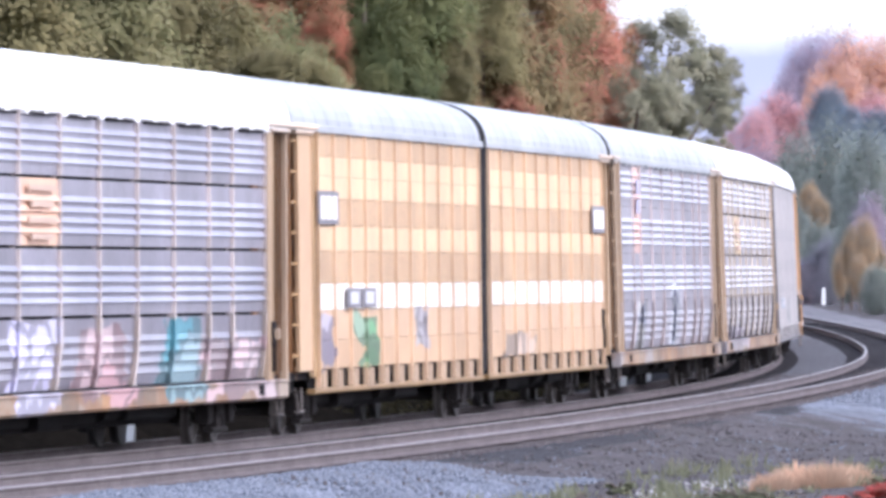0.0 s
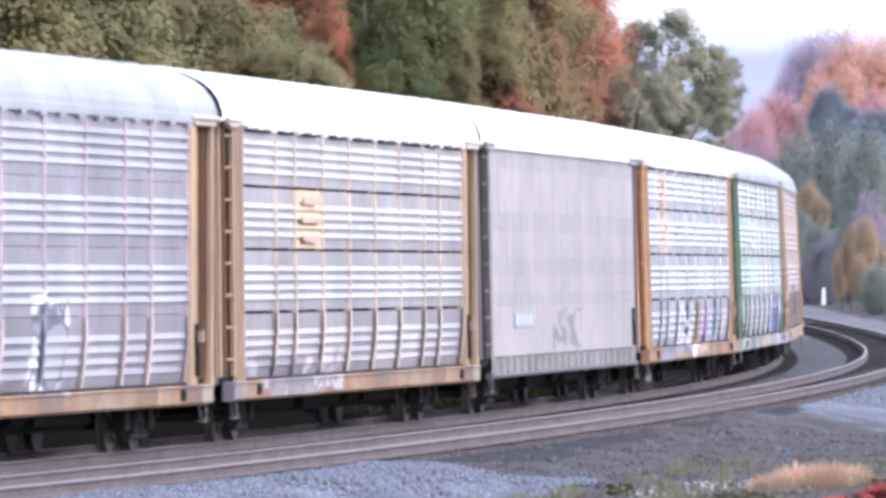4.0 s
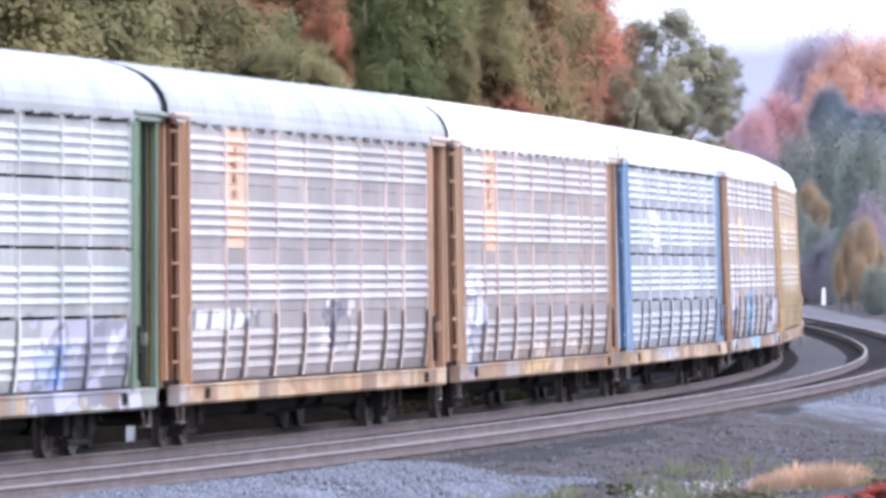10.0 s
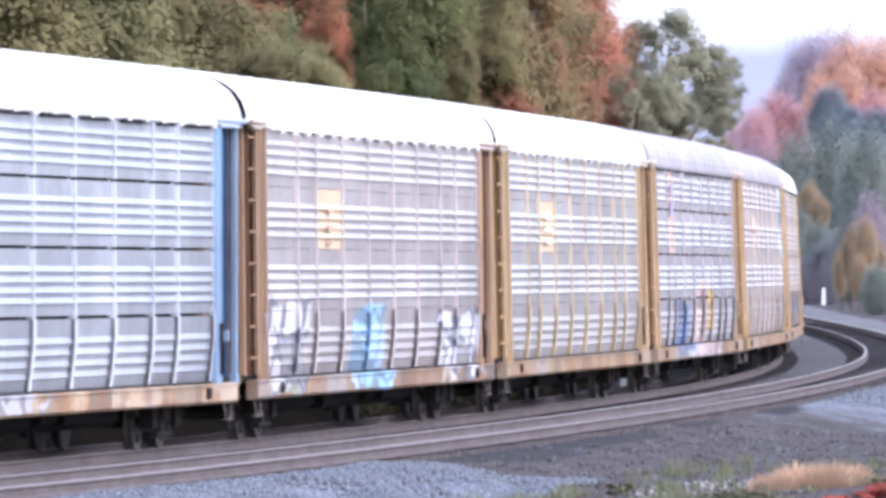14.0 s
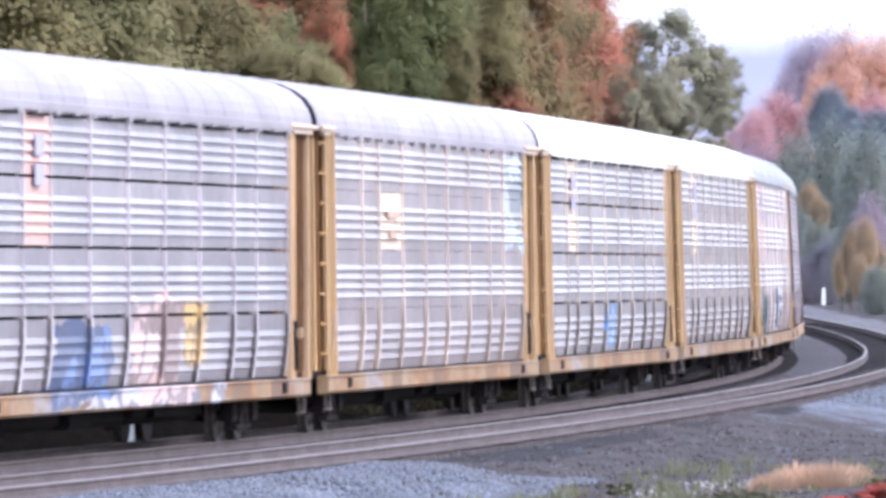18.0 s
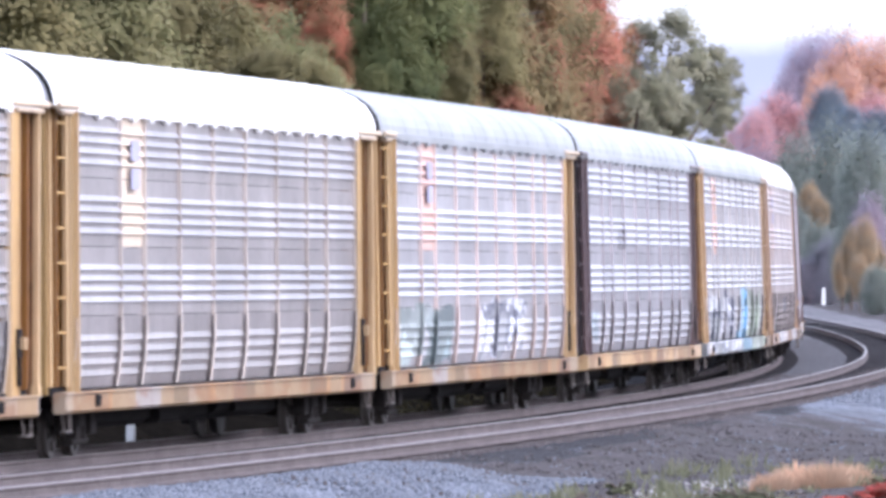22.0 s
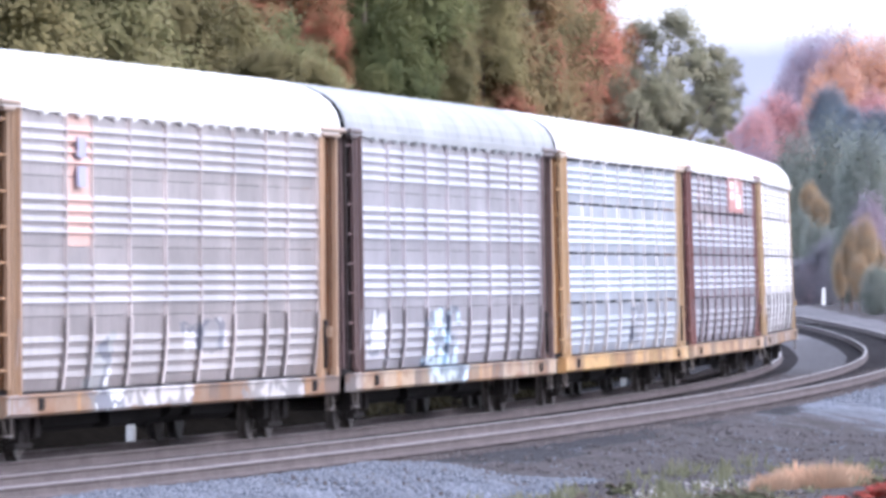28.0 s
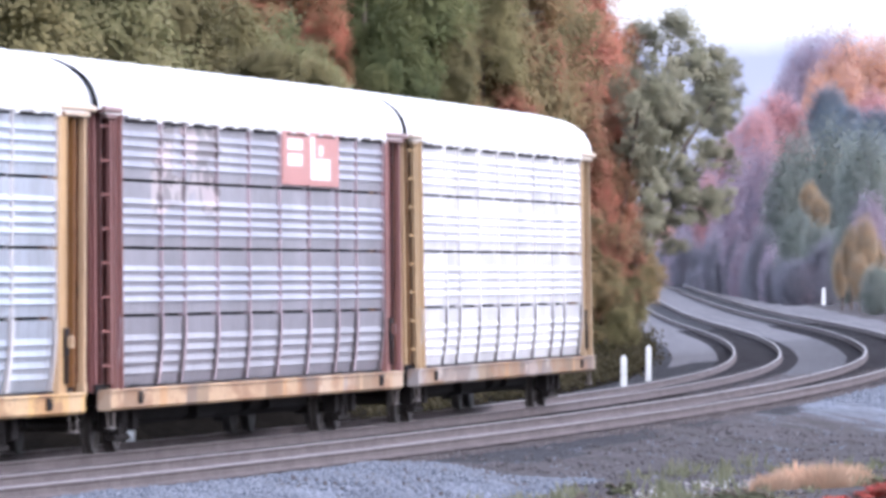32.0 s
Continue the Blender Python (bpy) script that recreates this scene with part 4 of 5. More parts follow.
BOX3 = (BAY_X[2] + 0.15, BAY_X[3] - 0.15, 3.03, 3.95)


def strip(base, mark, big=True):
    return ("strip", base, mark, big)


tri_car("grey ribbed auto carrier with cream posts and graffiti", TAN, (0.365, 0.345, 0.40), WHITE_ROOF, "even", True, (0.66, 0.55, 0.44),
        ((-13, -10.5, 0.6, 1.95, (0.5, 0.46, 0.2), 0.8), (-7.4, -4.3, 0.7, 1.95, (0.62, 0.6, 0.8), 0.75), (-3, 1, 0.7, 1.9, (0.5, 0.3, 0.32), 0.4), (3.5, 6.6, 0.7, 1.95, (0.08, 0.28, 0.34), 0.9), (7, 12, 0.6, 1.6, (0.55, 0.4, 0.42), 0.4)),
        (("box", P_ORANGE, K_BROWN, (BAY_X[2] + 0.15, BAY_X[3] - 0.15, 3.03, 3.95), 4),), 0.8, (), foot_col=None)
AM_BANDS = [(4.55, 4.93, 1), (4.22, 4.55, 2), (3.85, 4.22, 2), (3.40, 3.85, 1), (2.98, 3.40, 2), (2.44, 2.98, 1), (2.0, 2.44, 3), (1.5, 2.0, 0), (1.02, 1.5, 4)]
AM_COLS = [(0.575, 0.395, 0.25), (0.57, 0.38, 0.215), (0.71, 0.50, 0.30), (0.80, 0.76, 0.69), (0.52, 0.345, 0.205)]
AM_SPRAYS = ((-9.2, -6.6, 1.05, 1.95, (0.42, 0.38, 0.52), 0.5), (-4.6, -1.8, 1.0, 1.95, (0.13, 0.36, 0.18), 0.6), (2.5, 4.2, 1.3, 2.0, (0.35, 0.34, 0.38), 0.4))
am_a = band_car("yellow two-unit auto carrier, leading unit with white band", 11.1, 11, YELLOW, AM_BANDS, AM_COLS, GREY_ROOF, AM_SPRAYS, (-7.4, 11.3), perf=(1,), body=(-8.5, 10.6), ends=(-1,), jamb=2.3, roof_over=0.1)
am_b = band_car("yellow two-unit auto carrier, trailing unit with white band", 10.35, 10, YELLOW, AM_BANDS, AM_COLS, GREY_ROOF, ((-8, -3, 1.02, 1.5, (0.56, 0.44, 0.35), 0.2),), (6.7,), perf=(1,), body=(-9.6, 9.2), ends=(1,), roof_over=0.1)
part("side_sheet", Build().box(-10.3, -8.98, -1.47, -1.42, FLOOR, 4.95, 0.01).mesh("side_sheet", plain("tan_sheet", (0.50, 0.34, 0.21), 0.6, 0, 3, 0.1)), am_a)
part("bellows", Build().extrude([(y * 1.006, z + 0.012) for y, z in ROOF] + [(-1.47, 0.8), (1.47, 0.8)], 10.85, 11.6).mesh("bellows", M_STEEL), am_a, label="black rubber bellows between the units")
for ob, x in ((am_a, -7.6), (am_b, 8.2)):
    plate = part("marking_plate", Build().box(x - 1.1, x + 1.1, -1.54, -1.525, 3.42, 3.97).mesh("marking_plate", P_GREY), ob, label="dark framed plate with pale marks")
    for dx in (-0.62, 0.0, 0.62):
        part("mark", Build().box(x + dx - 0.24, x + dx + 0.24, -1.546, -1.541, 3.50, 3.89).mesh("mark", K_PALE), plate)
for dx in (-4.9, -3.2):
    plate = part("marking_plate", Build().box(dx - 0.75, dx + 0.75, -1.54, -1.525, 2.03, 2.36).mesh("marking_plate", P_GREY), am_a, label="dark framed white panel")
    part("mark", Build().box(dx - 0.45, dx + 0.45, -1.546, -1.541, 2.09, 2.30).mesh("mark", P_WHITE), plate)
tri_car("lilac-grey ribbed auto carrier with pale pink marking strip", TAN, (0.41, 0.385, 0.42), GREY_ROOF, "grouped", False, (0.66, 0.54, 0.50),
        ((-7.8, -5.5, 1.0, 2.0, (0.72, 0.70, 0.68), 0.35), (0.6, 3.2, 1.0, 2.3, (0.78, 0.8, 0.85), 0.6)), (strip(P_PINK, K_BLUE),), 0.8, (), post_wide=0.07, foot_col=(0.46, 0.38, 0.36))
tri_car("grey ribbed auto carrier with yellow posts and yellow emblem", TAN, PALE, WHITE_ROOF, "dense", True, (0.66, 0.54, 0.34), ((-13, -2, 0.65, 1.3, (0.5, 0.45, 0.5), 0.2),), (("box", P_YELLOW, K_BROWN, BOX3, 3),), 0.6)
GREY_BANDS = [(4.6, 4.93, 1), (3.75, 4.6, 0), (3.40, 3.75, 1), (2.88, 3.40, 0), (2.58, 2.88, 1), (2.2, 2.58, 0), (1.98, 2.2, 1), (1.02, 1.98, 0)]
grey_car = band_car("plain pale grey smooth-sided auto carrier", HALF, 22, (0.22, 0.20, 0.21), GREY_BANDS, [(0.362, 0.334, 0.328), (0.366, 0.338, 0.333)], WHITE_ROOF,
                    ((-2.5, 2.2, 1.1, 1.9, (0.34, 0.335, 0.33), 0.06),), (-9.95, 9.95), perf=(1,), body=(-12.4, 12.8), seam=0.002)
plate = part("marking_plate", Build().box(-9.2, -6.0, -1.50, -1.485, 1.56, 1.84).mesh("marking_plate", plain("blue_plate", (0.30, 0.36, 0.43), 0.5, 0, 6, 0.1)), grey_car, label="small blue plate with pale marks")
for dx in (-8.8, -8.1, -7.4, -6.7):
    part("mark", Build().box(dx - 0.2, dx + 0.2, -1.506, -1.501, 1.62, 1.80).mesh("mark", P_WHITE), plate)
tri_car("pale blue-grey ribbed auto carrier in an orange frame", ORANGE, COOL, WHITE_ROOF, "even", True, (0.68, 0.60, 0.54),
        ((-3.5, 0.6, 0.6, 2.0, (0.80, 0.78, 0.80), 0.6), (0.8, 3.4, 0.8, 1.95, (0.62, 0.48, 0.30), 0.6), (3.6, 6, 1.0, 1.8, (0.45, 0.30, 0.52), 0.4), (6.2, 8.5, 1.0, 1.95, (0.6, 0.68, 0.8), 0.4)), (strip(P_ORANGE, K_BROWN, False),), 0.7,
        ((-11, -4, 0.62, 1.04, (0.5, 0.5, 0.62), 0.2), (1, 5, 0.62, 1.04, (0.35, 0.3, 0.36), 0.2)))
tri_car("mint-grey ribbed auto carrier in a green frame", GREEN, (0.495, 0.505, 0.505), GREY_ROOF, "even", True, (0.56, 0.60, 0.58),
        ((5, 12, 0.7, 2.0, (0.46, 0.46, 0.60), 0.45), (5.5, 8, 1.0, 1.6, (0.26, 0.36, 0.62), 0.4)), (("box", P_GREENISH, P_WHITE, BOX3, 2),), 1.0,
        ((-8.5, -5.5, 0.62, 1.06, (0.26, 0.29, 0.42), 0.7), (5, 8, 0.62, 1.06, (0.32, 0.38, 0.50), 0.6), (9, 12, 0.62, 1.06, (0.46, 0.34, 0.3), 0.6), (-12.5, -10.5, 0.62, 1.06, (0.55, 0.5, 0.4), 0.6)), sill_col=(0.42, 0.46, 0.42), tints=(((1, 0), (2, 0), (2, 1), (2, 2), (2, 3), (1, 1), (3, 0), (3, 1)), (0.50, 0.62, 0.56)))
tri_car("warm grey ribbed auto carrier in a rusty orange frame", (0.42, 0.22, 0.10), WARM, GREY_ROOF, "grouped", False, (0.60, 0.50, 0.44), ((-12, -4.5, 1.75, 2.05, (0.8, 0.78, 0.76), 0.3), (0.2, 3.5, 1.3, 2.2, (0.68, 0.62, 0.62), 0.3)), (strip(P_ORANGE, K_BROWN, False),), 0.7, (), sill_col=(0.46, 0.34, 0.22))
tri_car("warm grey ribbed auto carrier with rusty brown frame", BROWN, (0.462, 0.412, 0.403), WHITE_ROOF, "grouped", False, (0.62, 0.48, 0.40), ((-12.3, -9, 0.62, 2.6, (0.74, 0.74, 0.84), 0.65), (-6, 8, 0.95, 1.3, (0.66, 0.52, 0.44), 0.1)), (strip(P_ORANGE, K_BROWN, False),), 0.7, ((-4, 6, 0.62, 1.05, (0.52, 0.36, 0.18), 0.4),))
tri_car("white-ribbed auto carrier in a bright blue frame", BLUE, (0.437, 0.454, 0.504), WHITE_ROOF, "even", True, (0.72, 0.76, 0.84), (), (("box", P_WHITE, plain("ice_mark", (0.62, 0.72, 0.86), 0.5, 0, 6, 0.05), BOX3, 2),), 0.6,
        ((-6, -1, 0.62, 1.06, (0.46, 0.46, 0.52), 0.4),), sill_col=(0.50, 0.38, 0.26))
tri_car("warm grey ribbed auto carrier with white and blue graffiti", BROWN, (0.47, 0.428, 0.428), WHITE_ROOF, "grouped", False, (0.58, 0.52, 0.50),
        ((-12, -7.5, 0.7, 2.2, (0.74, 0.72, 0.78), 0.55), (-3.2, 0.8, 0.6, 2.2, (0.32, 0.56, 0.82), 0.7), (7, 12, 0.7, 1.9, (0.72, 0.72, 0.78), 0.4)), (("box", P_YELLOW, K_BROWN, (BAY_X[2] + 0.6, BAY_X[3] - 0.9, 3.0, 3.75), 3),), 0.7,
        ((-12.5, -9, 0.62, 1.06, (0.56, 0.62, 0.52), 0.5), (-4, 1, 0.62, 1.06, (0.46, 0.60, 0.72), 0.7), (6.5, 9.5, 0.62, 1.06, (0.50, 0.36, 0.26), 0.6)))
tri_car("warm grey ribbed auto carrier with yellow posts and double sill", (0.54, 0.36, 0.16), (0.445, 0.42, 0.42), WHITE_ROOF, "dense", False, (0.70, 0.54, 0.30), (), (("box", P_YELLOW, K_PALE, (BAY_X[2] + 0.4, BAY_X[3] - 0.4, 3.1, 3.8), 3),), 0.5, (), foot_col=None)
tri_car("lilac ribbed auto carrier with pale strip and graffiti", (0.54, 0.34, 0.15), LILAC, DULL_ROOF, "even", True, (0.58, 0.54, 0.56),
        ((-7, -2.4, 0.75, 1.95, (0.14, 0.22, 0.46), 0.75), (-1, 3, 0.65, 2.3, (0.70, 0.52, 0.50), 0.55), (3, 5, 1.2, 2.2, (0.66, 0.46, 0.18), 0.4)), (strip(P_PINK, K_BLUE),), 0.9, ((-6, 6, 0.62, 1.06, (0.56, 0.56, 0.66), 0.5),))
tri_car("grey ribbed auto carrier with cream posts and orange emblem", (0.58, 0.36, 0.13), (0.46, 0.415, 0.42), DULL_ROOF, "grouped", False, (0.66, 0.55, 0.44), ((9.2, 12, 2.95, 4.9, (0.56, 0.66, 0.74), 0.4),), (("box", P_CREAM, K_BROWN, (BAY_X[2] + 0.5, BAY_X[3] - 0.5, 3.1, 3.8), 2),), 1.0, (), foot_col=None)
tri_car("grey ribbed auto carrier with yellow strip and blue patch", (0.58, 0.36, 0.13), (0.435, 0.41, 0.42), WHITE_ROOF, "even", True, (0.64, 0.56, 0.46), ((-1.6, 1.2, 1.05, 2.0, (0.26, 0.44, 0.78), 0.8),), (strip(P_CREAM, K_BLUE),), 0.9)
tri_car("warm grey ribbed auto carrier with pale strip and tan posts", (0.52, 0.33, 0.12), (0.42, 0.386, 0.386), WHITE_ROOF, "grouped", False, (0.60, 0.52, 0.44), (), (strip(P_CREAM, K_BLUE),), 0.7, (), post_wide=0.045)
tri_car("pale ribbed auto carrier in an orange frame with white graffiti", (0.52, 0.32, 0.10), (0.50, 0.485, 0.51), GREY_ROOF, "grouped", False, (0.70, 0.52, 0.44), ((-8, -4.4, 1.0, 2.0, (0.26, 0.36, 0.38), 0.5), (-1, 6, 1.05, 2.1, (0.76, 0.78, 0.86), 0.55), (-12, -8, 1.0, 2.0, (0.5, 0.6, 0.6), 0.3)), (strip(P_PINK, K_BLUE),), 0.7, foot_col=(0.50, 0.40, 0.35))
tri_car("grey ribbed auto carrier in a dark plum frame", PLUM, (0.437, 0.42, 0.445), GREY_ROOF, "grouped", False, (0.40, 0.36, 0.38), ((-12, -9.8, 1.2, 1.8, (0.55, 0.66, 0.76), 0.5), (-5.5, -3.2, 3.1, 3.5, (0.30, 0.26, 0.30), 0.1)), (), 0.8, (), sill_col=(0.50, 0.34, 0.18))
tri_car("pale ribbed auto carrier in an orange frame covered in graffiti", (0.46, 0.27, 0.09), (0.462, 0.437, 0.445), GREY_ROOF, "grouped", False, (0.56, 0.53, 0.53),
        ((-12.2, -4.6, 0.62, 2.0, (0.78, 0.80, 0.84), 0.55), (-4.4, -0.4, 0.62, 2.1, (0.74, 0.74, 0.80), 0.7), (1.4, 4.6, 0.62, 2.2, (0.32, 0.60, 0.84), 0.85), (5, 11, 0.62, 2.2, (0.45, 0.52, 0.42), 0.4)), (strip(P_PINK, K_BROWN, False),), 0.7,
        ((-13.6, 3.6, 0.6, 1.06, (0.54, 0.57, 0.60), 0.6), (5, 11, 0.6, 1.06, (0.40, 0.45, 0.42), 0.3)), post_wide=0.045)
tri_car("warm grey ribbed auto carrier with pale pink strip", BROWN, (0.462, 0.42, 0.42), WHITE_ROOF, "grouped", False, (0.60, 0.54, 0.53), ((-7.2, -5.2, 0.7, 1.7, (0.82, 0.84, 0.86), 0.6), (0, 4, 1.4, 1.9, (0.72, 0.7, 0.74), 0.3)), (strip(P_PINK, K_BLUE),), 0.8, ((-7, 0, 0.62, 1.06, (0.58, 0.56, 0.58), 0.6), (5, 10, 0.62, 1.06, (0.58, 0.56, 0.58), 0.4)), post_wide=0.045)
tri_car("grey ribbed auto carrier in a plum frame with blue graffiti", (0.12, 0.07, 0.07), (0.454, 0.437, 0.47), GREY_ROOF, "grouped", False, (0.42, 0.38, 0.40), ((-4.5, 0.4, 0.7, 2.1, (0.62, 0.78, 0.90), 0.65), (-11, -9, 1.1, 1.9, (0.66, 0.68, 0.72), 0.3)), (), 0.8,
        ((-5, 0.5, 0.6, 1.06, (0.5, 0.58, 0.62), 0.7),), sill_col=(0.46, 0.35, 0.25), post_wide=0.045)
tri_car("white-blue ribbed auto carrier in a yellow frame", (0.56, 0.35, 0.15), (0.487, 0.521, 0.588), WHITE_ROOF, "dense", True, (0.72, 0.66, 0.62), ((1, 4, 1.1, 1.9, (0.72, 0.74, 0.82), 0.2),), (), 0.4, (), foot_col=None, sill_col=(0.58, 0.37, 0.15))
car_red = tri_car("grey ribbed auto carrier in a maroon frame with red emblem", MAROON, (0.363, 0.347, 0.385), WHITE_ROOF, "even", True, (0.36, 0.24, 0.26), ((-9, -4, 3.6, 4.95, (0.46, 0.38, 0.40), 0.1),), (), 0.9, (), sill_col=(0.48, 0.33, 0.20))
plate = part("marking_plate", Build().box(BAY_X[5] + 0.05, BAY_X[7] - 0.1, -1.535, -1.515, 4.05, 4.92).mesh("marking_plate", P_RED), car_red, label="faded red plate with plain white shapes")
for x0, x1, z0, z1 in ((0.5, 1.9, 4.62, 4.80), (0.5, 1.9, 4.36, 4.56), (2.7, 3.1, 4.15, 4.85), (3.2, 4.6, 4.15, 4.5), (3.5, 3.9, 4.55, 4.72)):
    part("mark", Build().box(BAY_X[5] + x0, BAY_X[5] + x1, -1.541, -1.536, z0, z1).mesh("mark", K_PALE), plate)
tri_car("whitened ribbed auto carrier at the tail of the train", (0.46, 0.30, 0.13), (0.66, 0.65, 0.67), WHITE_ROOF, "even", True, (0.70, 0.68, 0.70), (), (), 0.8, ((-12, -6, 0.62, 1.06, (0.50, 0.38, 0.32), 0.5), (2, 6, 0.62, 1.06, (0.45, 0.36, 0.33), 0.5)), 0.3, 0.09, metal=0.35)

# chainage of each car's middle when the clip starts
CAR_AT = [1.75, 27.1, 48.95] + [59.93 + 14.25 + LONG * i for i in range(22)]
# distances of the guiding trucks from each car's middle
GUIDE = [(-9.95, 9.95), (-7.4, 11.3), (-10.6, 6.7)] + [(-9.95, 9.95)] * 22


def ride(s, a, b):
    """Pose of a car whose middle is at chainage s, guided at a and b."""
    p, q = by_line(s + a, 0), by_line(s + b, 0)
    along = (q - p).normalized()
    th, ca = line(s)[3:]
    out = Vector((math.sin(th), -math.cos(th), 0))
    up = (Vector((0, 0, 1)) * math.cos(ca) - out * math.sin(ca)).normalized()
    side = up.cross(along).normalized()
    up = along.cross(side)
    m = Matrix((along, side, up)).transposed().to_4x4()
    m.translation = p + along * -a
    return m


def gone(t):
    """Way that the train has run after t seconds."""
    return 19.79 * t - 0.0028 * t * t


# ---- trees and brush ----
def crown_mesh(name, mat, seed, tall, boughs, clumps, per, leaf, full, soft, spread=1.0):
    """Crown of radius 1 and half height tall: boughs carry clumps, clumps carry leaves; full is how far the boughs reach out, soft how evenly they catch the light."""
    rng = np.random.default_rng(seed)

    def unit(n):
        v = rng.normal(size=(n, 3))
        return v / np.linalg.norm(v, axis=1)[:, None]

    stretch = np.array([1, 1, tall])
    heart = unit(boughs) * (full * rng.uniform(0.55, 1.0, boughs) ** 0.5)[:, None]
    reach = rng.uniform(0.22, 0.46, boughs)
    heart *= stretch
    tip = unit(boughs * clumps) + np.repeat(heart / stretch, clumps, 0) * 0.5 + np.array([0, 0, 0.25])
    tip /= np.linalg.norm(tip, axis=1)[:, None]
    c = np.repeat(heart, clumps, 0) + tip * (np.repeat(reach, clumps) * rng.uniform(0.6, 1.08, boughs * clumps))[:, None] * np.array([1, 1, 0.85])
    size = rng.uniform(0.05, 0.13, boughs * clumps) * spread
    n = boughs * clumps * per
    off = np.clip(rng.normal(size=(n, 3)), -1.7, 1.7)
    pts = np.repeat(c, per, 0) + off * np.repeat(size, per)[:, None] * np.array([1, 1, 0.7])
    # leaves of one clump, and of one bough, face and catch the light together
    swell = (1 - soft) * (np.repeat(tip, per, 0) * 0.9 + off * 0.3) + soft * pts / stretch + np.array([0, 0, 0.35 + 0.7 * soft]) + rng.normal(0, 0.06, (n, 3))
    swell /= np.linalg.norm(swell, axis=1)[:, None]
    face = swell + rng.normal(0, 0.22, (n, 3))
    face /= np.linalg.norm(face, axis=1)[:, None]
    a = np.cross(face, rng.normal(size=(n, 3)))
    a /= np.linalg.norm(a, axis=1)[:, None]
    b = np.cross(face, a)
    h = leaf * rng.uniform(0.6, 1.4, n)[:, None]
    quad = np.stack([pts - a * h, pts - b * h * 0.7, pts + a * h, pts + b * h * 0.7], 1).reshape(-1, 3)
    me = bpy.data.meshes.new(name)
    me.from_pydata(quad.tolist(), [], np.arange(4 * n).reshape(-1, 4).tolist())
    me.materials.append(mat)
    me.polygons.foreach_set("use_smooth", [True] * n)
    me.normals_split_custom_set_from_vertices(np.repeat(swell, 4, 0).tolist())
    return me


def soft_crown_mesh(name, mat, seed, tall, count, leaf):
    """Crown of a far tree: a thick coat of leaves over a lumpy hull of radius 1."""
    rng = np.random.default_rng(seed)
    out = rng.normal(size=(count, 3))
    out /= np.linalg.norm(out, axis=1)[:, None]
    wave = rng.normal(size=(7, 3)) * 1.6
    lump = sum(np.sin(out @ w + k) for k, w in enumerate(wave)) / 7
    fringe = sum(np.sin(out @ w * 4.0 + k) for k, w in enumerate(wave)) / 7
    pts = out * (0.84 + 0.20 * lump + 0.14 * fringe + 0.19 * np.clip(rng.normal(size=count), -2.2, 1.9))[:, None] * np.array([1, 1, tall])
    swell = out * 0.7 + np.array([0, 0, 0.55]) + rng.normal(0, 0.05, (count, 3))
    swell /= np.linalg.norm(swell, axis=1)[:, None]
    face = swell + rng.normal(0, 0.24, (count, 3))
    face /= np.linalg.norm(face, axis=1)[:, None]
    a = np.cross(face, rng.normal(size=(count, 3)))
    a /= np.linalg.norm(a, axis=1)[:, None]
    b = np.cross(face, a)
    h = leaf * rng.uniform(0.6, 1.4, count)[:, None]
    quad = np.stack([pts - a * h, pts - b * h * 0.7, pts + a * h, pts + b * h * 0.7], 1).reshape(-1, 3)
    me = bpy.data.meshes.new(name)
    me.from_pydata(quad.tolist(), [], np.arange(4 * count).reshape(-1, 4).tolist())
    me.materials.append(mat)
    me.polygons.foreach_set("use_smooth", [True] * count)
    me.normals_split_custom_set_from_vertices(np.repeat(swell, 4, 0).tolist())
    return me


CROWNS = {}


def crown_for(mat, k, fine, tall):
    key = (mat.name, k, fine, tall)
    if key not in CROWNS:
        seed = 11 * k + len(CROWNS)
        if fine == "bush":
            CROWNS[key] = crown_mesh("crown", mat, seed, tall, 9, 7, 32, 0.075, 0.75, 0.5)
        elif fine == "thin":
            CROWNS[key] = crown_mesh("crown", mat, seed, tall, 28, 11, 52, 0.033, 0.88, 0.9)
        elif fine:
            CROWNS[key] = crown_mesh("crown", mat, seed, tall, int(22 + 10 * tall), 12, 104, 0.0255, 0.68, 0.95, 1.2)
        else:
            CROWNS[key] = soft_crown_mesh("crown", mat, seed, tall, int(7500 + 4000 * tall), 0.044)
    return CROWNS[key]


TREE_COUNT = [0]


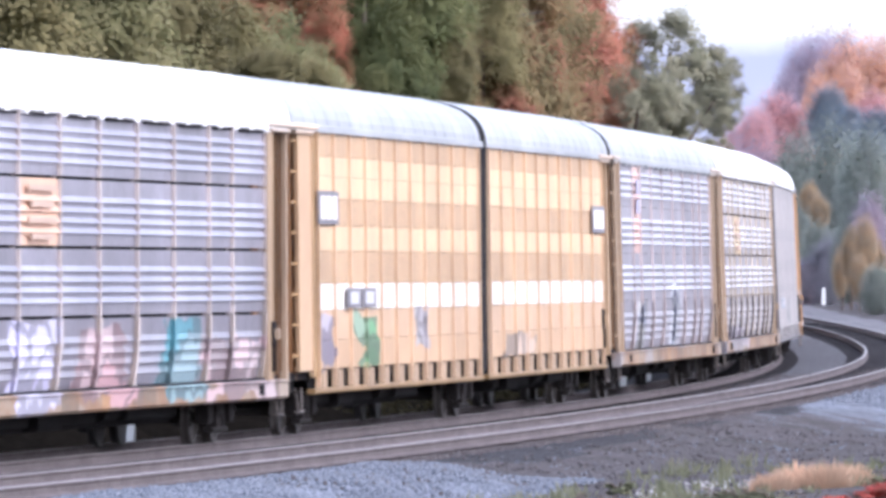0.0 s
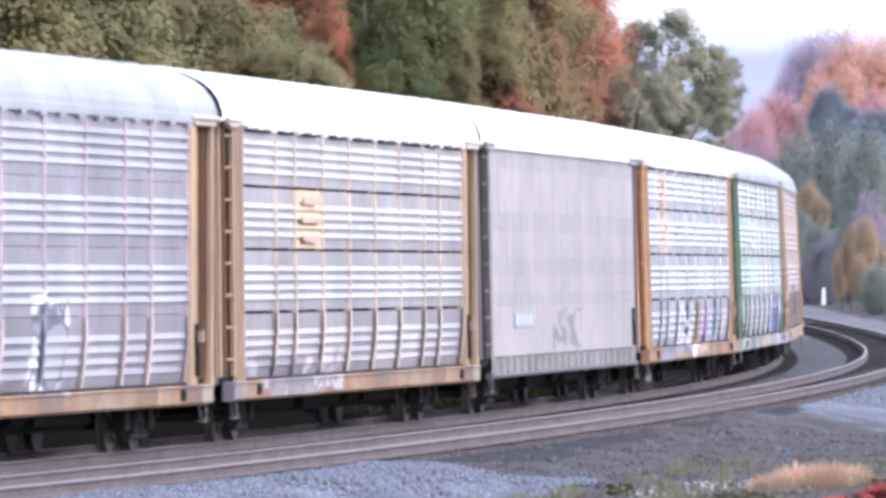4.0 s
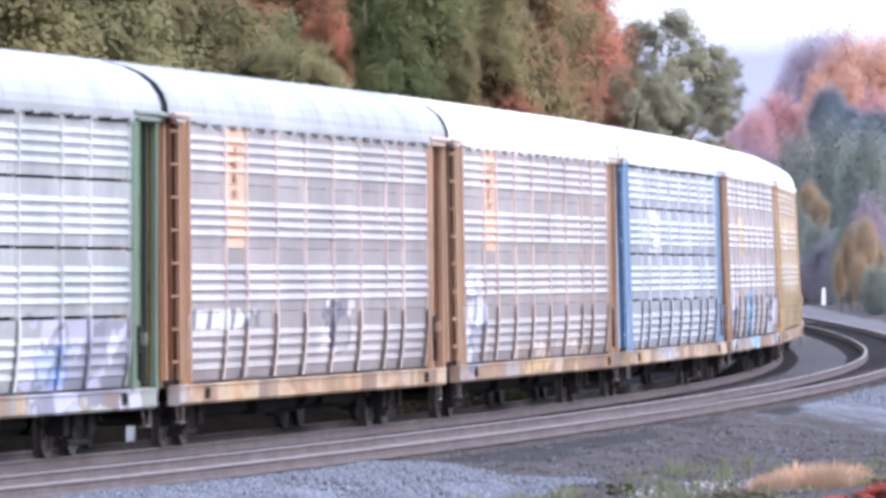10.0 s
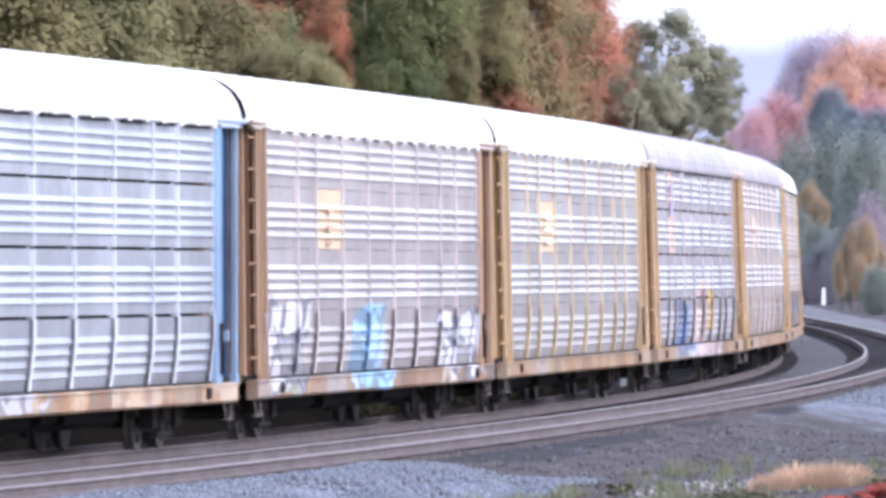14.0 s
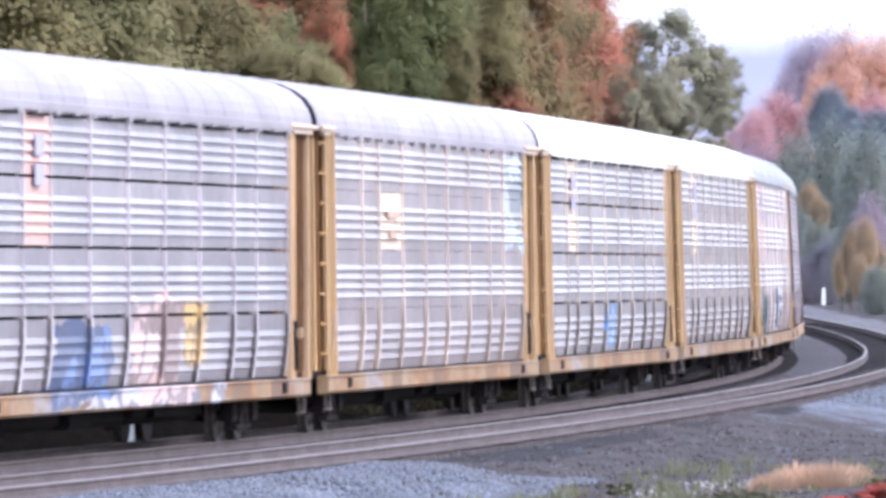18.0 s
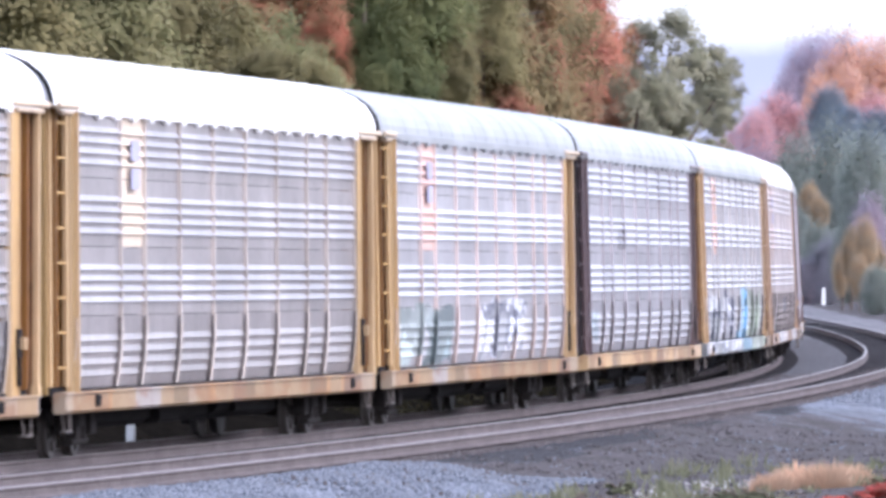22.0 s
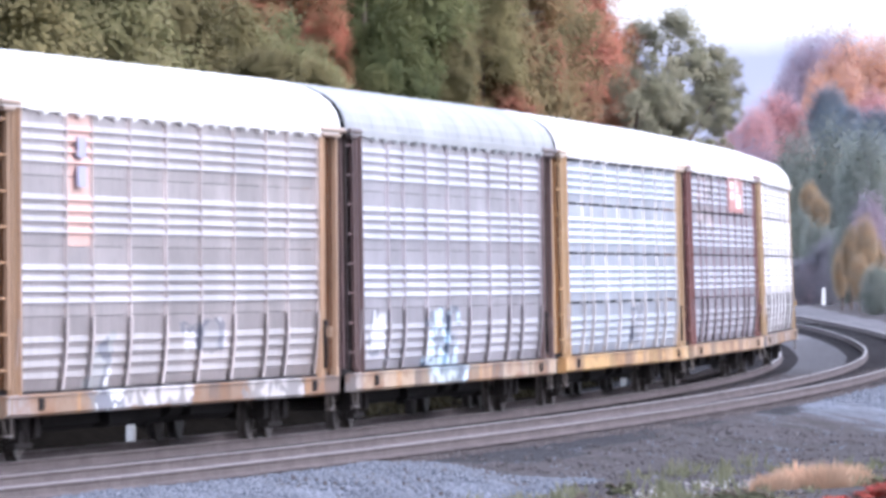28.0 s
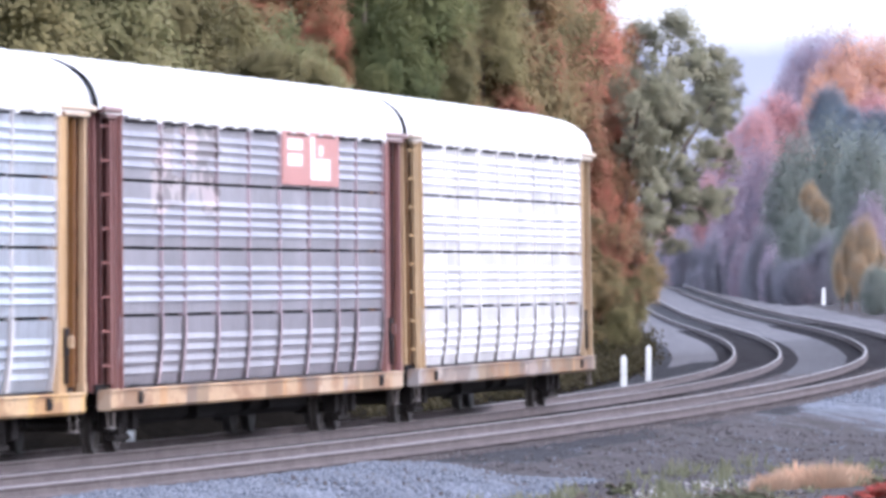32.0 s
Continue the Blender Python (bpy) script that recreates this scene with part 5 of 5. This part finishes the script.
def tree(name, label, x, y, base, high, wide, mat, foot=0.25, fine=True, limbs=5, lean=(0, 0), group="trees of the wood"):
    """Tapered trunk with limbs, and a crown of leaf clumps from foot*high up to high."""
    TREE_COUNT[0] += 1
    rnd = random.Random(TREE_COUNT[0])
    t = new(name)
    t.location = (x, y, base)
    tagged(t, label, "bush" if "bush" in name else "tree", group)
    mid = high * (foot + 1) / 2
    b = Build()
    r = max(0.04, high * 0.016)
    top = Vector((lean[0], lean[1], min(mid * 1.2, mid * 0.6 + high * 0.4)))
    path = [Vector((0, 0, -0.3)), Vector((lean[0] * 0.1 + rnd.uniform(-0.1, 0.1), lean[1] * 0.1, mid * 0.4)), Vector((lean[0] * 0.6, lean[1] * 0.6 + rnd.uniform(-0.2, 0.2), mid * 0.8)), top]
    b.tube(path, [r, r * 0.8, r * 0.55, r * 0.2], 7)
    for i in range(limbs):
        a = rnd.uniform(0, 6.28)
        f = rnd.uniform(0.45, 0.95)
        p = path[1].lerp(path[3], f)
        q = p + Vector((math.cos(a) * wide * 0.7, math.sin(a) * wide * 0.7, wide * rnd.uniform(0.1, 0.5)))
        b.tube([p, p.lerp(q, 0.5) + Vector((0, 0, 0.12 * wide)), q], [r * 0.4, r * 0.25, r * 0.08], 5)
    part("trunk", b.mesh("trunk", M_BARK), t, label="grey-brown bark")
    tall = high * (1 - foot) / 2 / wide
    kind = min((0.7, 1.0, 1.5, 2.2), key=lambda k: abs(math.log(k / tall)))
    c = part("crown", crown_for(mat, rnd.randrange(2), fine, kind), t, (lean[0], lean[1], mid))
    c.scale = (wide, wide, wide * tall / kind)
    c.rotation_euler = (0, 0, rnd.uniform(0, 6.28))
    return t


def wood_tree(bearing, away, high, wide, mat, label, foot=0.2, fine=True, base=None, name="tree", lean=(0, 0)):
    """A tree seen along a bearing (across per 1000 m ahead) at a distance ahead of the origin."""
    x = bearing / 1000 * away
    i = int(np.argmin((_cx - x) ** 2 + (_cy - away) ** 2))
    th = _head[i]
    l = (x - _cx[i]) * math.sin(th) - (away - _cy[i]) * math.cos(th)
    z = _cz[i] + land(CHAIN[i], l) if base is None else base
    return tree(name, label, x, away, z, high, wide, mat, foot, fine, lean=lean)


rnd_wood = random.Random(42)
# wood on the inner side of the bend: (bearing, distance, height, width, leaf)
MOSS_T = "pale moss green tree in the wood"
OLIVE_T, GREEN_T, OCHRE_T = "olive green leafy tree in the wood", "dark green leafy tree in the wood", "ochre brown autumn tree in the wood"
RED_T, RUST_T, SAGE_T = "bright red autumn maple in the wood", "rust red autumn tree beside the line", "thin sage green tree leaning over the line"
for i in range(26):
    away = rnd_wood.uniform(285, 330)
    wood_tree(-62 + i * 2.4 + rnd_wood.uniform(-1, 1), away, rnd_wood.uniform(15, 19), rnd_wood.uniform(3.0, 4.2), L_GREEN if i % 3 else L_OLIVE, GREEN_T if i % 3 else OLIVE_T, 0.05)
for be, aw, hi, wi in ((-48, 205, 9.5, 2.6), (-43, 212, 11, 3.0), (-37, 208, 9.0, 2.4), (-33, 216, 8.6, 2.2), (-28, 222, 6.4, 2.2), (-23.5, 226, 6.4, 1.8), (-19, 230, 6.3, 1.7), (-15.5, 233, 5.8, 1.5), (-25.5, 230, 7.4, 1.6), (-17, 234, 7.0, 1.3), (-52, 214, 12, 3)):
    moss = round(hi * 10) % 3 == 0
    wood_tree(be, aw, hi, wi, L_MOSS if moss else L_OLIVE, MOSS_T if moss else OLIVE_T, 0.1)
for be, aw, hi, wi in ((-20.5, 236, 11.5, 1.6), (-16.4, 236, 11.0, 1.5), (-12.6, 234, 8.6, 0.8), (-23.8, 238, 12.0, 1.4), (-14.4, 238, 11.4, 1.2)):
    wood_tree(be, aw, hi, wi, L_RED, RED_T, 0.35)
for be, aw, hi, wi in ((-21.5, 222, 8.3, 1.5), (-17.2, 224, 8.5, 1.4), (-13.8, 226, 7.9, 1.0), (-24.5, 220, 8.6, 1.5), (-15.6, 220, 7.6, 1.3), (-12.2, 224, 7.0, 1.0), (-19.4, 218, 7.6, 1.2)):
    moss = round(aw + hi * 10) % 2
    wood_tree(be, aw, hi, wi, L_MOSS if moss else L_OLIVE, MOSS_T if moss else OLIVE_T, 0.1)
for be, aw, hi, wi in ((-8.5, 246, 14, 1.8), (-5.5, 250, 15, 1.8), (-6.5, 236, 9.5, 1.4), (-10.5, 252, 14, 1.5), (-2.0, 258, 14, 1.5)):
    wood_tree(be, aw, hi, wi, L_GREEN, GREEN_T, 0.1)
for be, aw, hi, wi in ((-1.5, 262, 11, 2.0), (1.5, 270, 14.5, 2.4), (4.5, 276, 15, 2.5), (0.5, 256, 9.5, 1.6), (6.5, 290, 15.5, 2.8)):
    wood_tree(be, aw, hi, wi, L_OCHRE, OCHRE_T, 0.1)
for be, aw, hi, wi in ((3.4, 250, 7.2, 1.0), (6.4, 262, 8.2, 1.2), (8.6, 278, 13.5, 1.4)):
    wood_tree(be, aw, hi, wi, L_RUST, RUST_T, 0.3)
for be, aw, hi, wi in ((0.2, 250, 8.4, 1.1), (4.2, 262, 12.0, 1.3), (-1.0, 252, 12.0, 1.2), (8.4, 285, 11.0, 1.5)):
    wood_tree(be, aw, hi, wi, L_OLIVE, OLIVE_T, 0.2)
for be, aw, hi, wi in ((10.5, 300, 14.5, 2.3), (13.0, 318, 14.5, 2.2), (15.0, 330, 15.5, 2.0), (12.0, 296, 10.5, 1.7), (16.0, 345, 12.5, 1.9), (17.0, 300, 9.0, 1.1)):
    wood_tree(be, aw, hi, wi, L_RUST, RUST_T, 0.1)
for be, aw, hi, wi, foot, lean in ((17.4, 318, 11.0, 1.3, 0.40, 0.2), (18.6, 330, 11.9, 1.9, 0.62, 1.9), (19.0, 335, 11.0, 1.0, 0.74, 3.4), (18.0, 300, 9.6, 1.2, 0.60, 0.9), (18.4, 340, 12.4, 0.9, 0.72, 0.6), (18.8, 325, 9.6, 0.8, 0.78, 3.4), (18.5, 322, 9.2, 1.2, 0.62, 1.8), (19.2, 335, 8.4, 1.2, 0.55, 3.0), (18.0, 318, 8.0, 1.1, 0.40, 1.0), (18.8, 325, 7.4, 1.0, 0.45, 1.8)):
    wood_tree(be, aw, hi, wi, L_SAGE, SAGE_T, foot, "thin", lean=(lean, 0.0))
for be, aw, hi, wi in ((16.0, 300, 6.5, 1.3), (17.5, 310, 6.6, 1.3), (18.8, 330, 6.4, 1.3), (20.2, 350, 6.2, 1.3), (15.0, 285, 5.0, 1.2), (19.0, 310, 3.4, 1.0), (17.0, 290, 3.2, 1.0)):
    wood_tree(be, aw, hi, wi, L_RUST if hi > 6.4 else L_OCHRE if hi > 4 else L_OLIVE, "rust and olive brush beside the line", 0.0, name="bush")

# far wood on the outer side of the bend: bearing, distance, crown top and foot over the datum, width
def slope_tree(bearing, away, top, low, wide, mat, label, skirt=True):
    """A tree rooted in the far slope, its crown between two heights."""
    x = bearing / 1000 * away
    i = int(np.argmin((_cx - x) ** 2 + (_cy - away) ** 2))
    l = (x - _cx[i]) * math.sin(_head[i]) - (away - _cy[i]) * math.cos(_head[i])
    base = min(_cz[i] + land(CHAIN[i], l) - 0.1, low)
    tree("tree", label, x, away, base, top - base, wide, mat, 0.02 if skirt and low < 12 else max(0.02, (low - base) / (top - base)), False)


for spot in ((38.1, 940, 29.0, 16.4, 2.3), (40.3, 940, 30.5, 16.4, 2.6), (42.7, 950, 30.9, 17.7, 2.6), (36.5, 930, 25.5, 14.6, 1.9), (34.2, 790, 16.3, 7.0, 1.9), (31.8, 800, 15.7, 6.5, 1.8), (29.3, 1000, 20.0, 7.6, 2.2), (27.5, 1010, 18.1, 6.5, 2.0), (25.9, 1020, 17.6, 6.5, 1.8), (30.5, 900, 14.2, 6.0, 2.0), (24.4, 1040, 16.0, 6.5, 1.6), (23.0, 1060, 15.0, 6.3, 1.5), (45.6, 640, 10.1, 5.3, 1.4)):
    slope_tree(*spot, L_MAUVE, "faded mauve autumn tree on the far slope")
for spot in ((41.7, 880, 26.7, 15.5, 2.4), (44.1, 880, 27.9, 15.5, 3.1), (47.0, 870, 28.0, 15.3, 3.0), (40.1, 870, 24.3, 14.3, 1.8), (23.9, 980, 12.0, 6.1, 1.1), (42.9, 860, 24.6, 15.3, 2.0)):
    slope_tree(*spot, L_HAZEORANGE, "pale orange autumn tree on the far slope")
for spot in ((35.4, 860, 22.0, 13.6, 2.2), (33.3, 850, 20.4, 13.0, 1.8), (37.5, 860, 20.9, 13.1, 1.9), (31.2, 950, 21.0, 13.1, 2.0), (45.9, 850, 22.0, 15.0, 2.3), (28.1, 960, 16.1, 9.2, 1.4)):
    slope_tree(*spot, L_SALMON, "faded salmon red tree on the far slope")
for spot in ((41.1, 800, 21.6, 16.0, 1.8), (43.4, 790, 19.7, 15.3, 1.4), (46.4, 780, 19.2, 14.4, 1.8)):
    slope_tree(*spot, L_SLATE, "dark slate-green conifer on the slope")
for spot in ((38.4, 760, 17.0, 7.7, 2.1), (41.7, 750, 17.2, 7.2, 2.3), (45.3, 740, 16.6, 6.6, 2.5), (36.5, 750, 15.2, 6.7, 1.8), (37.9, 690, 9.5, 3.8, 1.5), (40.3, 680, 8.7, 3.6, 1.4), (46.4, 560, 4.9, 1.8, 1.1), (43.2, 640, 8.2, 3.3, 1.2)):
    slope_tree(*spot, L_HAZEGREEN, "faded green tree on the far slope")
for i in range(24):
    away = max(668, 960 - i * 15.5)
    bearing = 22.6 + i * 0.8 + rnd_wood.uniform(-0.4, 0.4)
    slope_tree(bearing, away, 2.09 + rnd_wood.uniform(78, 150) * away / 16563, 2.0, rnd_wood.uniform(24, 38) * away / 16563, L_HAZEVIOLET if i % 4 else L_MAUVE, "haze-tinted grey violet brush along the gravel road")
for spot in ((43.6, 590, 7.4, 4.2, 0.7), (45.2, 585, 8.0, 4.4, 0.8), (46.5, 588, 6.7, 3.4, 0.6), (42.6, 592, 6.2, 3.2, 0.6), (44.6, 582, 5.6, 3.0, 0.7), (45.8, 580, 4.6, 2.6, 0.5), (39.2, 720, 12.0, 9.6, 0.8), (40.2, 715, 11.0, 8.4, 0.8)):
    slope_tree(*spot, L_HAZEOCHRE, "yellow orange autumn bush by the gravel road", False)

# weeds and autumn bushes
STRAW_B, RED_B, WEED_B = "pale orange dried bush in the earth", "small red-leaved bush in the earth", "low grey-green weed in the earth"
FORE = [(35.5, 130, 0.20, 0.40, L_STRAW, STRAW_B), (38.0, 130.5, 0.24, 0.44, L_STRAW, STRAW_B), (41.0, 130, 0.24, 0.44, L_STRAW, STRAW_B), (43.6, 131, 0.20, 0.38, L_STRAW, STRAW_B),
        (46.6, 122, 0.22, 0.34, L_SCARLET, RED_B), (44.2, 120.5, 0.15, 0.26, L_SCARLET, RED_B), (42.0, 120, 0.13, 0.2, L_SCARLET, RED_B), (48.3, 121, 0.24, 0.34, L_SCARLET, RED_B), (40.4, 120, 0.09, 0.16, L_SCARLET, RED_B),
        (37.2, 120, 0.08, 0.3, L_GRASS, WEED_B), (33.5, 121, 0.06, 0.26, L_GRASS, WEED_B), (47.5, 131, 0.14, 0.34, L_GRASS, WEED_B), (19.0, 131, 0.22, 0.22, L_GRASS, WEED_B), (27.5, 119, 0.05, 0.26, L_GRASS, WEED_B), (31.5, 118.5, 0.09, 0.3, L_GRASS, WEED_B), (35.5, 118.5, 0.1, 0.34, L_GRASS, WEED_B), (17.5, 118.5, 0.06, 0.22, L_GRASS, WEED_B), (14.0, 118.4, 0.05, 0.25, L_GRASS, WEED_B), (39.5, 118.6, 0.07, 0.3, L_GRASS, WEED_B), (22.5, 118.6, 0.08, 0.3, L_GRASS, WEED_B), (25.0, 119.5, 0.10, 0.3, L_GRASS, WEED_B), (29.5, 119.2, 0.11, 0.34, L_GRASS, WEED_B), (33.0, 119.0, 0.12, 0.36, L_GRASS, WEED_B)]


def tuft_mesh(mat, seed, wide, high, blades):
    """A dome of dry grass: thin bent blades from one root patch."""
    rng = random.Random(seed)
    verts, faces = [], []
    for _ in range(blades):
        a, r = rng.uniform(0, 6.283), wide * rng.random() ** 0.5
        x, y = math.cos(a) * r * 0.75, math.sin(a) * r * 0.75
        h, w = high * math.sqrt(max(0.08, 1 - (r / wide) ** 2)) * rng.uniform(0.55, 1.1), rng.uniform(0.006, 0.013)
        dx, dy = math.cos(a) * r * 0.35 + rng.gauss(0, 0.06), math.sin(a) * r * 0.35 + rng.gauss(0, 0.06)
        n = len(verts)
        verts += [(x - w, y, -0.03), (x + w, y, -0.03), (x + dx * 0.5 + w * 0.8, y + dy * 0.5, h * 0.6), (x + dx * 0.5 - w * 0.8, y + dy * 0.5, h * 0.6), (x + dx, y + dy, h)]
        faces += [(n, n + 1, n + 2, n + 3), (n + 3, n + 2, n + 4)]
    return mesh_of("blades", verts, faces, mat)


def dry_grass(bearing, away, wide, high, seed):
    x = bearing / 1000 * away
    i = int(np.argmin((_cx - x) ** 2 + (_cy - away) ** 2))
    l = (x - _cx[i]) * math.sin(_head[i]) - (away - _cy[i]) * math.cos(_head[i])
    t = new("grass_tuft", tuft_mesh(L_STRAW, seed, wide, high, 420))
    t.location = (x, away, _cz[i] + land(CHAIN[i], l))
    tagged(t, "pale orange tuft of dry grass on the bank", "grass", "bushes on the bank")


for be, aw, hi, wi, mat, label in FORE:
    if mat is L_STRAW:
        dry_grass(be, aw, wi, hi * 1.7, int(be * 10))
    else:
        t = wood_tree(be, aw, hi, wi, mat, label, 0.0, "bush", name="bush")
        t["group"] = "bushes on the bank"


def grow_tufts():
    """Sparse weeds and dry grass on the earth between the track and the camera, as one mesh of blades."""
    rng = random.Random(9)
    verts, faces = [], []
    for _ in range(340):
        s = rng.uniform(-45, 15)
        l = rng.uniform(8.8, 13.5)
        if rng.random() > 0.1 + 0.75 * max(0.0, noise.noise(Vector((s * 0.25, l * 0.5, 1))) + 0.35):
            continue
        o = by_line(s, l, land(s, l))
        k = 0.45 + 0.6 * rng.random()
        for _ in range(16):
            x, y = rng.gauss(0, 0.1), rng.gauss(0, 0.1)
            h, w = k * rng.uniform(0.08, 0.30), rng.uniform(0.006, 0.014)
            dx, dy = rng.gauss(0, 0.08), rng.gauss(0, 0.08)
            n = len(verts)
            verts += [o + Vector(p) for p in ((x - w, y, -0.02), (x + w, y, -0.02), (x + dx * 0.5 + w, y + dy * 0.5, h * 0.6), (x + dx * 0.5 - w, y + dy * 0.5, h * 0.6), (x + dx, y + dy, h))]
            faces += [(n, n + 1, n + 2, n + 3), (n + 3, n + 2, n + 4)]
    tagged(new("weeds", mesh_of("weeds", verts, faces, L_GRASS)), "sparse weeds and dry grass on the earth bank", "grass", kind="stuff")


grow_tufts()


def undergrowth():
    """Low brush on the bank behind the train, as one mesh of leaves."""
    rng = np.random.default_rng(4)
    verts = []
    for _ in range(1200):
        s, l = rng.uniform(62, 330), rng.uniform(-8.0, -3.8)
        o = np.array(by_line(s, l, land(s, l)))
        size = rng.uniform(0.35, 0.8)
        p = o + rng.normal(size=(40, 3)) * np.array([0.5, 0.5, 0.35]) * size + np.array([0, 0, 0.45 * size])
        a, b = rng.normal(size=(40, 3)), rng.normal(size=(40, 3))
        a *= 0.09 / np.linalg.norm(a, axis=1)[:, None]
        b *= 0.06 / np.linalg.norm(b, axis=1)[:, None]
        verts.append(np.stack([p - a, p - b, p + a, p + b], 1).reshape(-1, 3))
    verts = np.concatenate(verts)
    me = bpy.data.meshes.new("undergrowth")
    me.from_pydata(verts.tolist(), [], np.arange(len(verts)).reshape(-1, 4).tolist())
    me.materials.append(L_UNDER)
    tagged(new("undergrowth", me), "brown and olive brush on the bank along the track", "undergrowth", kind="stuff")


undergrowth()


# ---- line-side posts ----
def marker_post(s, l, low, high, wide, label):
    b = Build()
    c = wide * 0.2
    b.box(-wide / 2, wide / 2, -wide / 2, wide / 2, -0.5, high - low - 0.04, c)
    b.box(-wide / 2 + c, wide / 2 - c, -wide / 2 + c, wide / 2 - c, high - low - 0.04, high - low)
    ob = new("marker_post", b.mesh("marker_post", M_WHITE))
    ob.location = by_line(s, l, low)
    ob.rotation_euler = (0, 0, line(s)[3])
    return tagged(ob, label, "post", "white posts by the line")


marker_post(111.5, -2.4, -0.42, 0.42, 0.15, "short white marker post beside the bend")
marker_post(125.1, -2.4, -0.45, 0.57, 0.15, "taller white marker post beside the bend")
marker_post(22.0, -2.3, -0.36, 0.10, 0.14, "low white stub post beyond the rails")
marker_post(520.0, 12.2, 0.0, 0.95, 0.26, "white post by the gravel road")

# ---- distant ridge ----
def ridge():
    # backdrop glows by itself; its haze and fade to sky white are painted
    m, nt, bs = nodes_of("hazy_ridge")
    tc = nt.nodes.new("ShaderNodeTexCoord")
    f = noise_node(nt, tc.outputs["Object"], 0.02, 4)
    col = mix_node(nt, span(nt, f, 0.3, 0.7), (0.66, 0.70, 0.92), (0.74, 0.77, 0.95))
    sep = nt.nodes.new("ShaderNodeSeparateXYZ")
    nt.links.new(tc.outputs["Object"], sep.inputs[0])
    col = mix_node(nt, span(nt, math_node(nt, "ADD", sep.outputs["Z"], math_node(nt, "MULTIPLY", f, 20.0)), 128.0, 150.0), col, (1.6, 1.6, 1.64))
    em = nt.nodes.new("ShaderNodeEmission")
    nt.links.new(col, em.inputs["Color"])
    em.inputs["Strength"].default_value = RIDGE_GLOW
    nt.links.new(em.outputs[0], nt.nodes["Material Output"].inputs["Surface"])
    verts, faces = [], []
    for i in range(61):
        x = -600 + i * 25.0
        top = 129 + 4 * noise.noise(Vector((i * 0.13, 0, 0))) + 1.5 * noise.noise(Vector((i * 0.9, 5, 0)))
        verts += [(x, 4300.0, -40.0), (x, 4300.0, top), (x, 4340.0, top + 2)]
    for i in range(60):
        faces += [(3 * i, 3 * i + 3, 3 * i + 4, 3 * i + 1), (3 * i + 1, 3 * i + 4, 3 * i + 5, 3 * i + 2)]
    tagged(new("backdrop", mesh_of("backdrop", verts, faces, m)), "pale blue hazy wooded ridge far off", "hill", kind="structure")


ridge()


# ---- what moves ----
def motions():
    for (car, _, _), s0, (a, b) in zip(CARS, CAR_AT, GUIDE):
        walk(car, [(t / 2, ride(s0 - gone(t / 2), a, b)) for t in range(65)])
    # all wheelsets roll alike: one set of keys for each axle of a truck
    for axle, dx in ((0, -0.87), (1, 0.87)):
        mates = [w for i, w in WHEELSETS if i == axle]
        rows = [(k / FPS, pose(dx, 0, 0.41) @ Matrix.Rotation(-gone(k / FPS) / 0.425, 4, "Y")) for k in range(961)]
        walk(mates[0], rows)
        for w in mates[1:]:
            w.rotation_mode = "QUATERNION"
            w.animation_data_create()
            w.animation_data.action = mates[0].animation_data.action
            w.animation_data.action_slot = mates[0].animation_data.action_slot


motions()
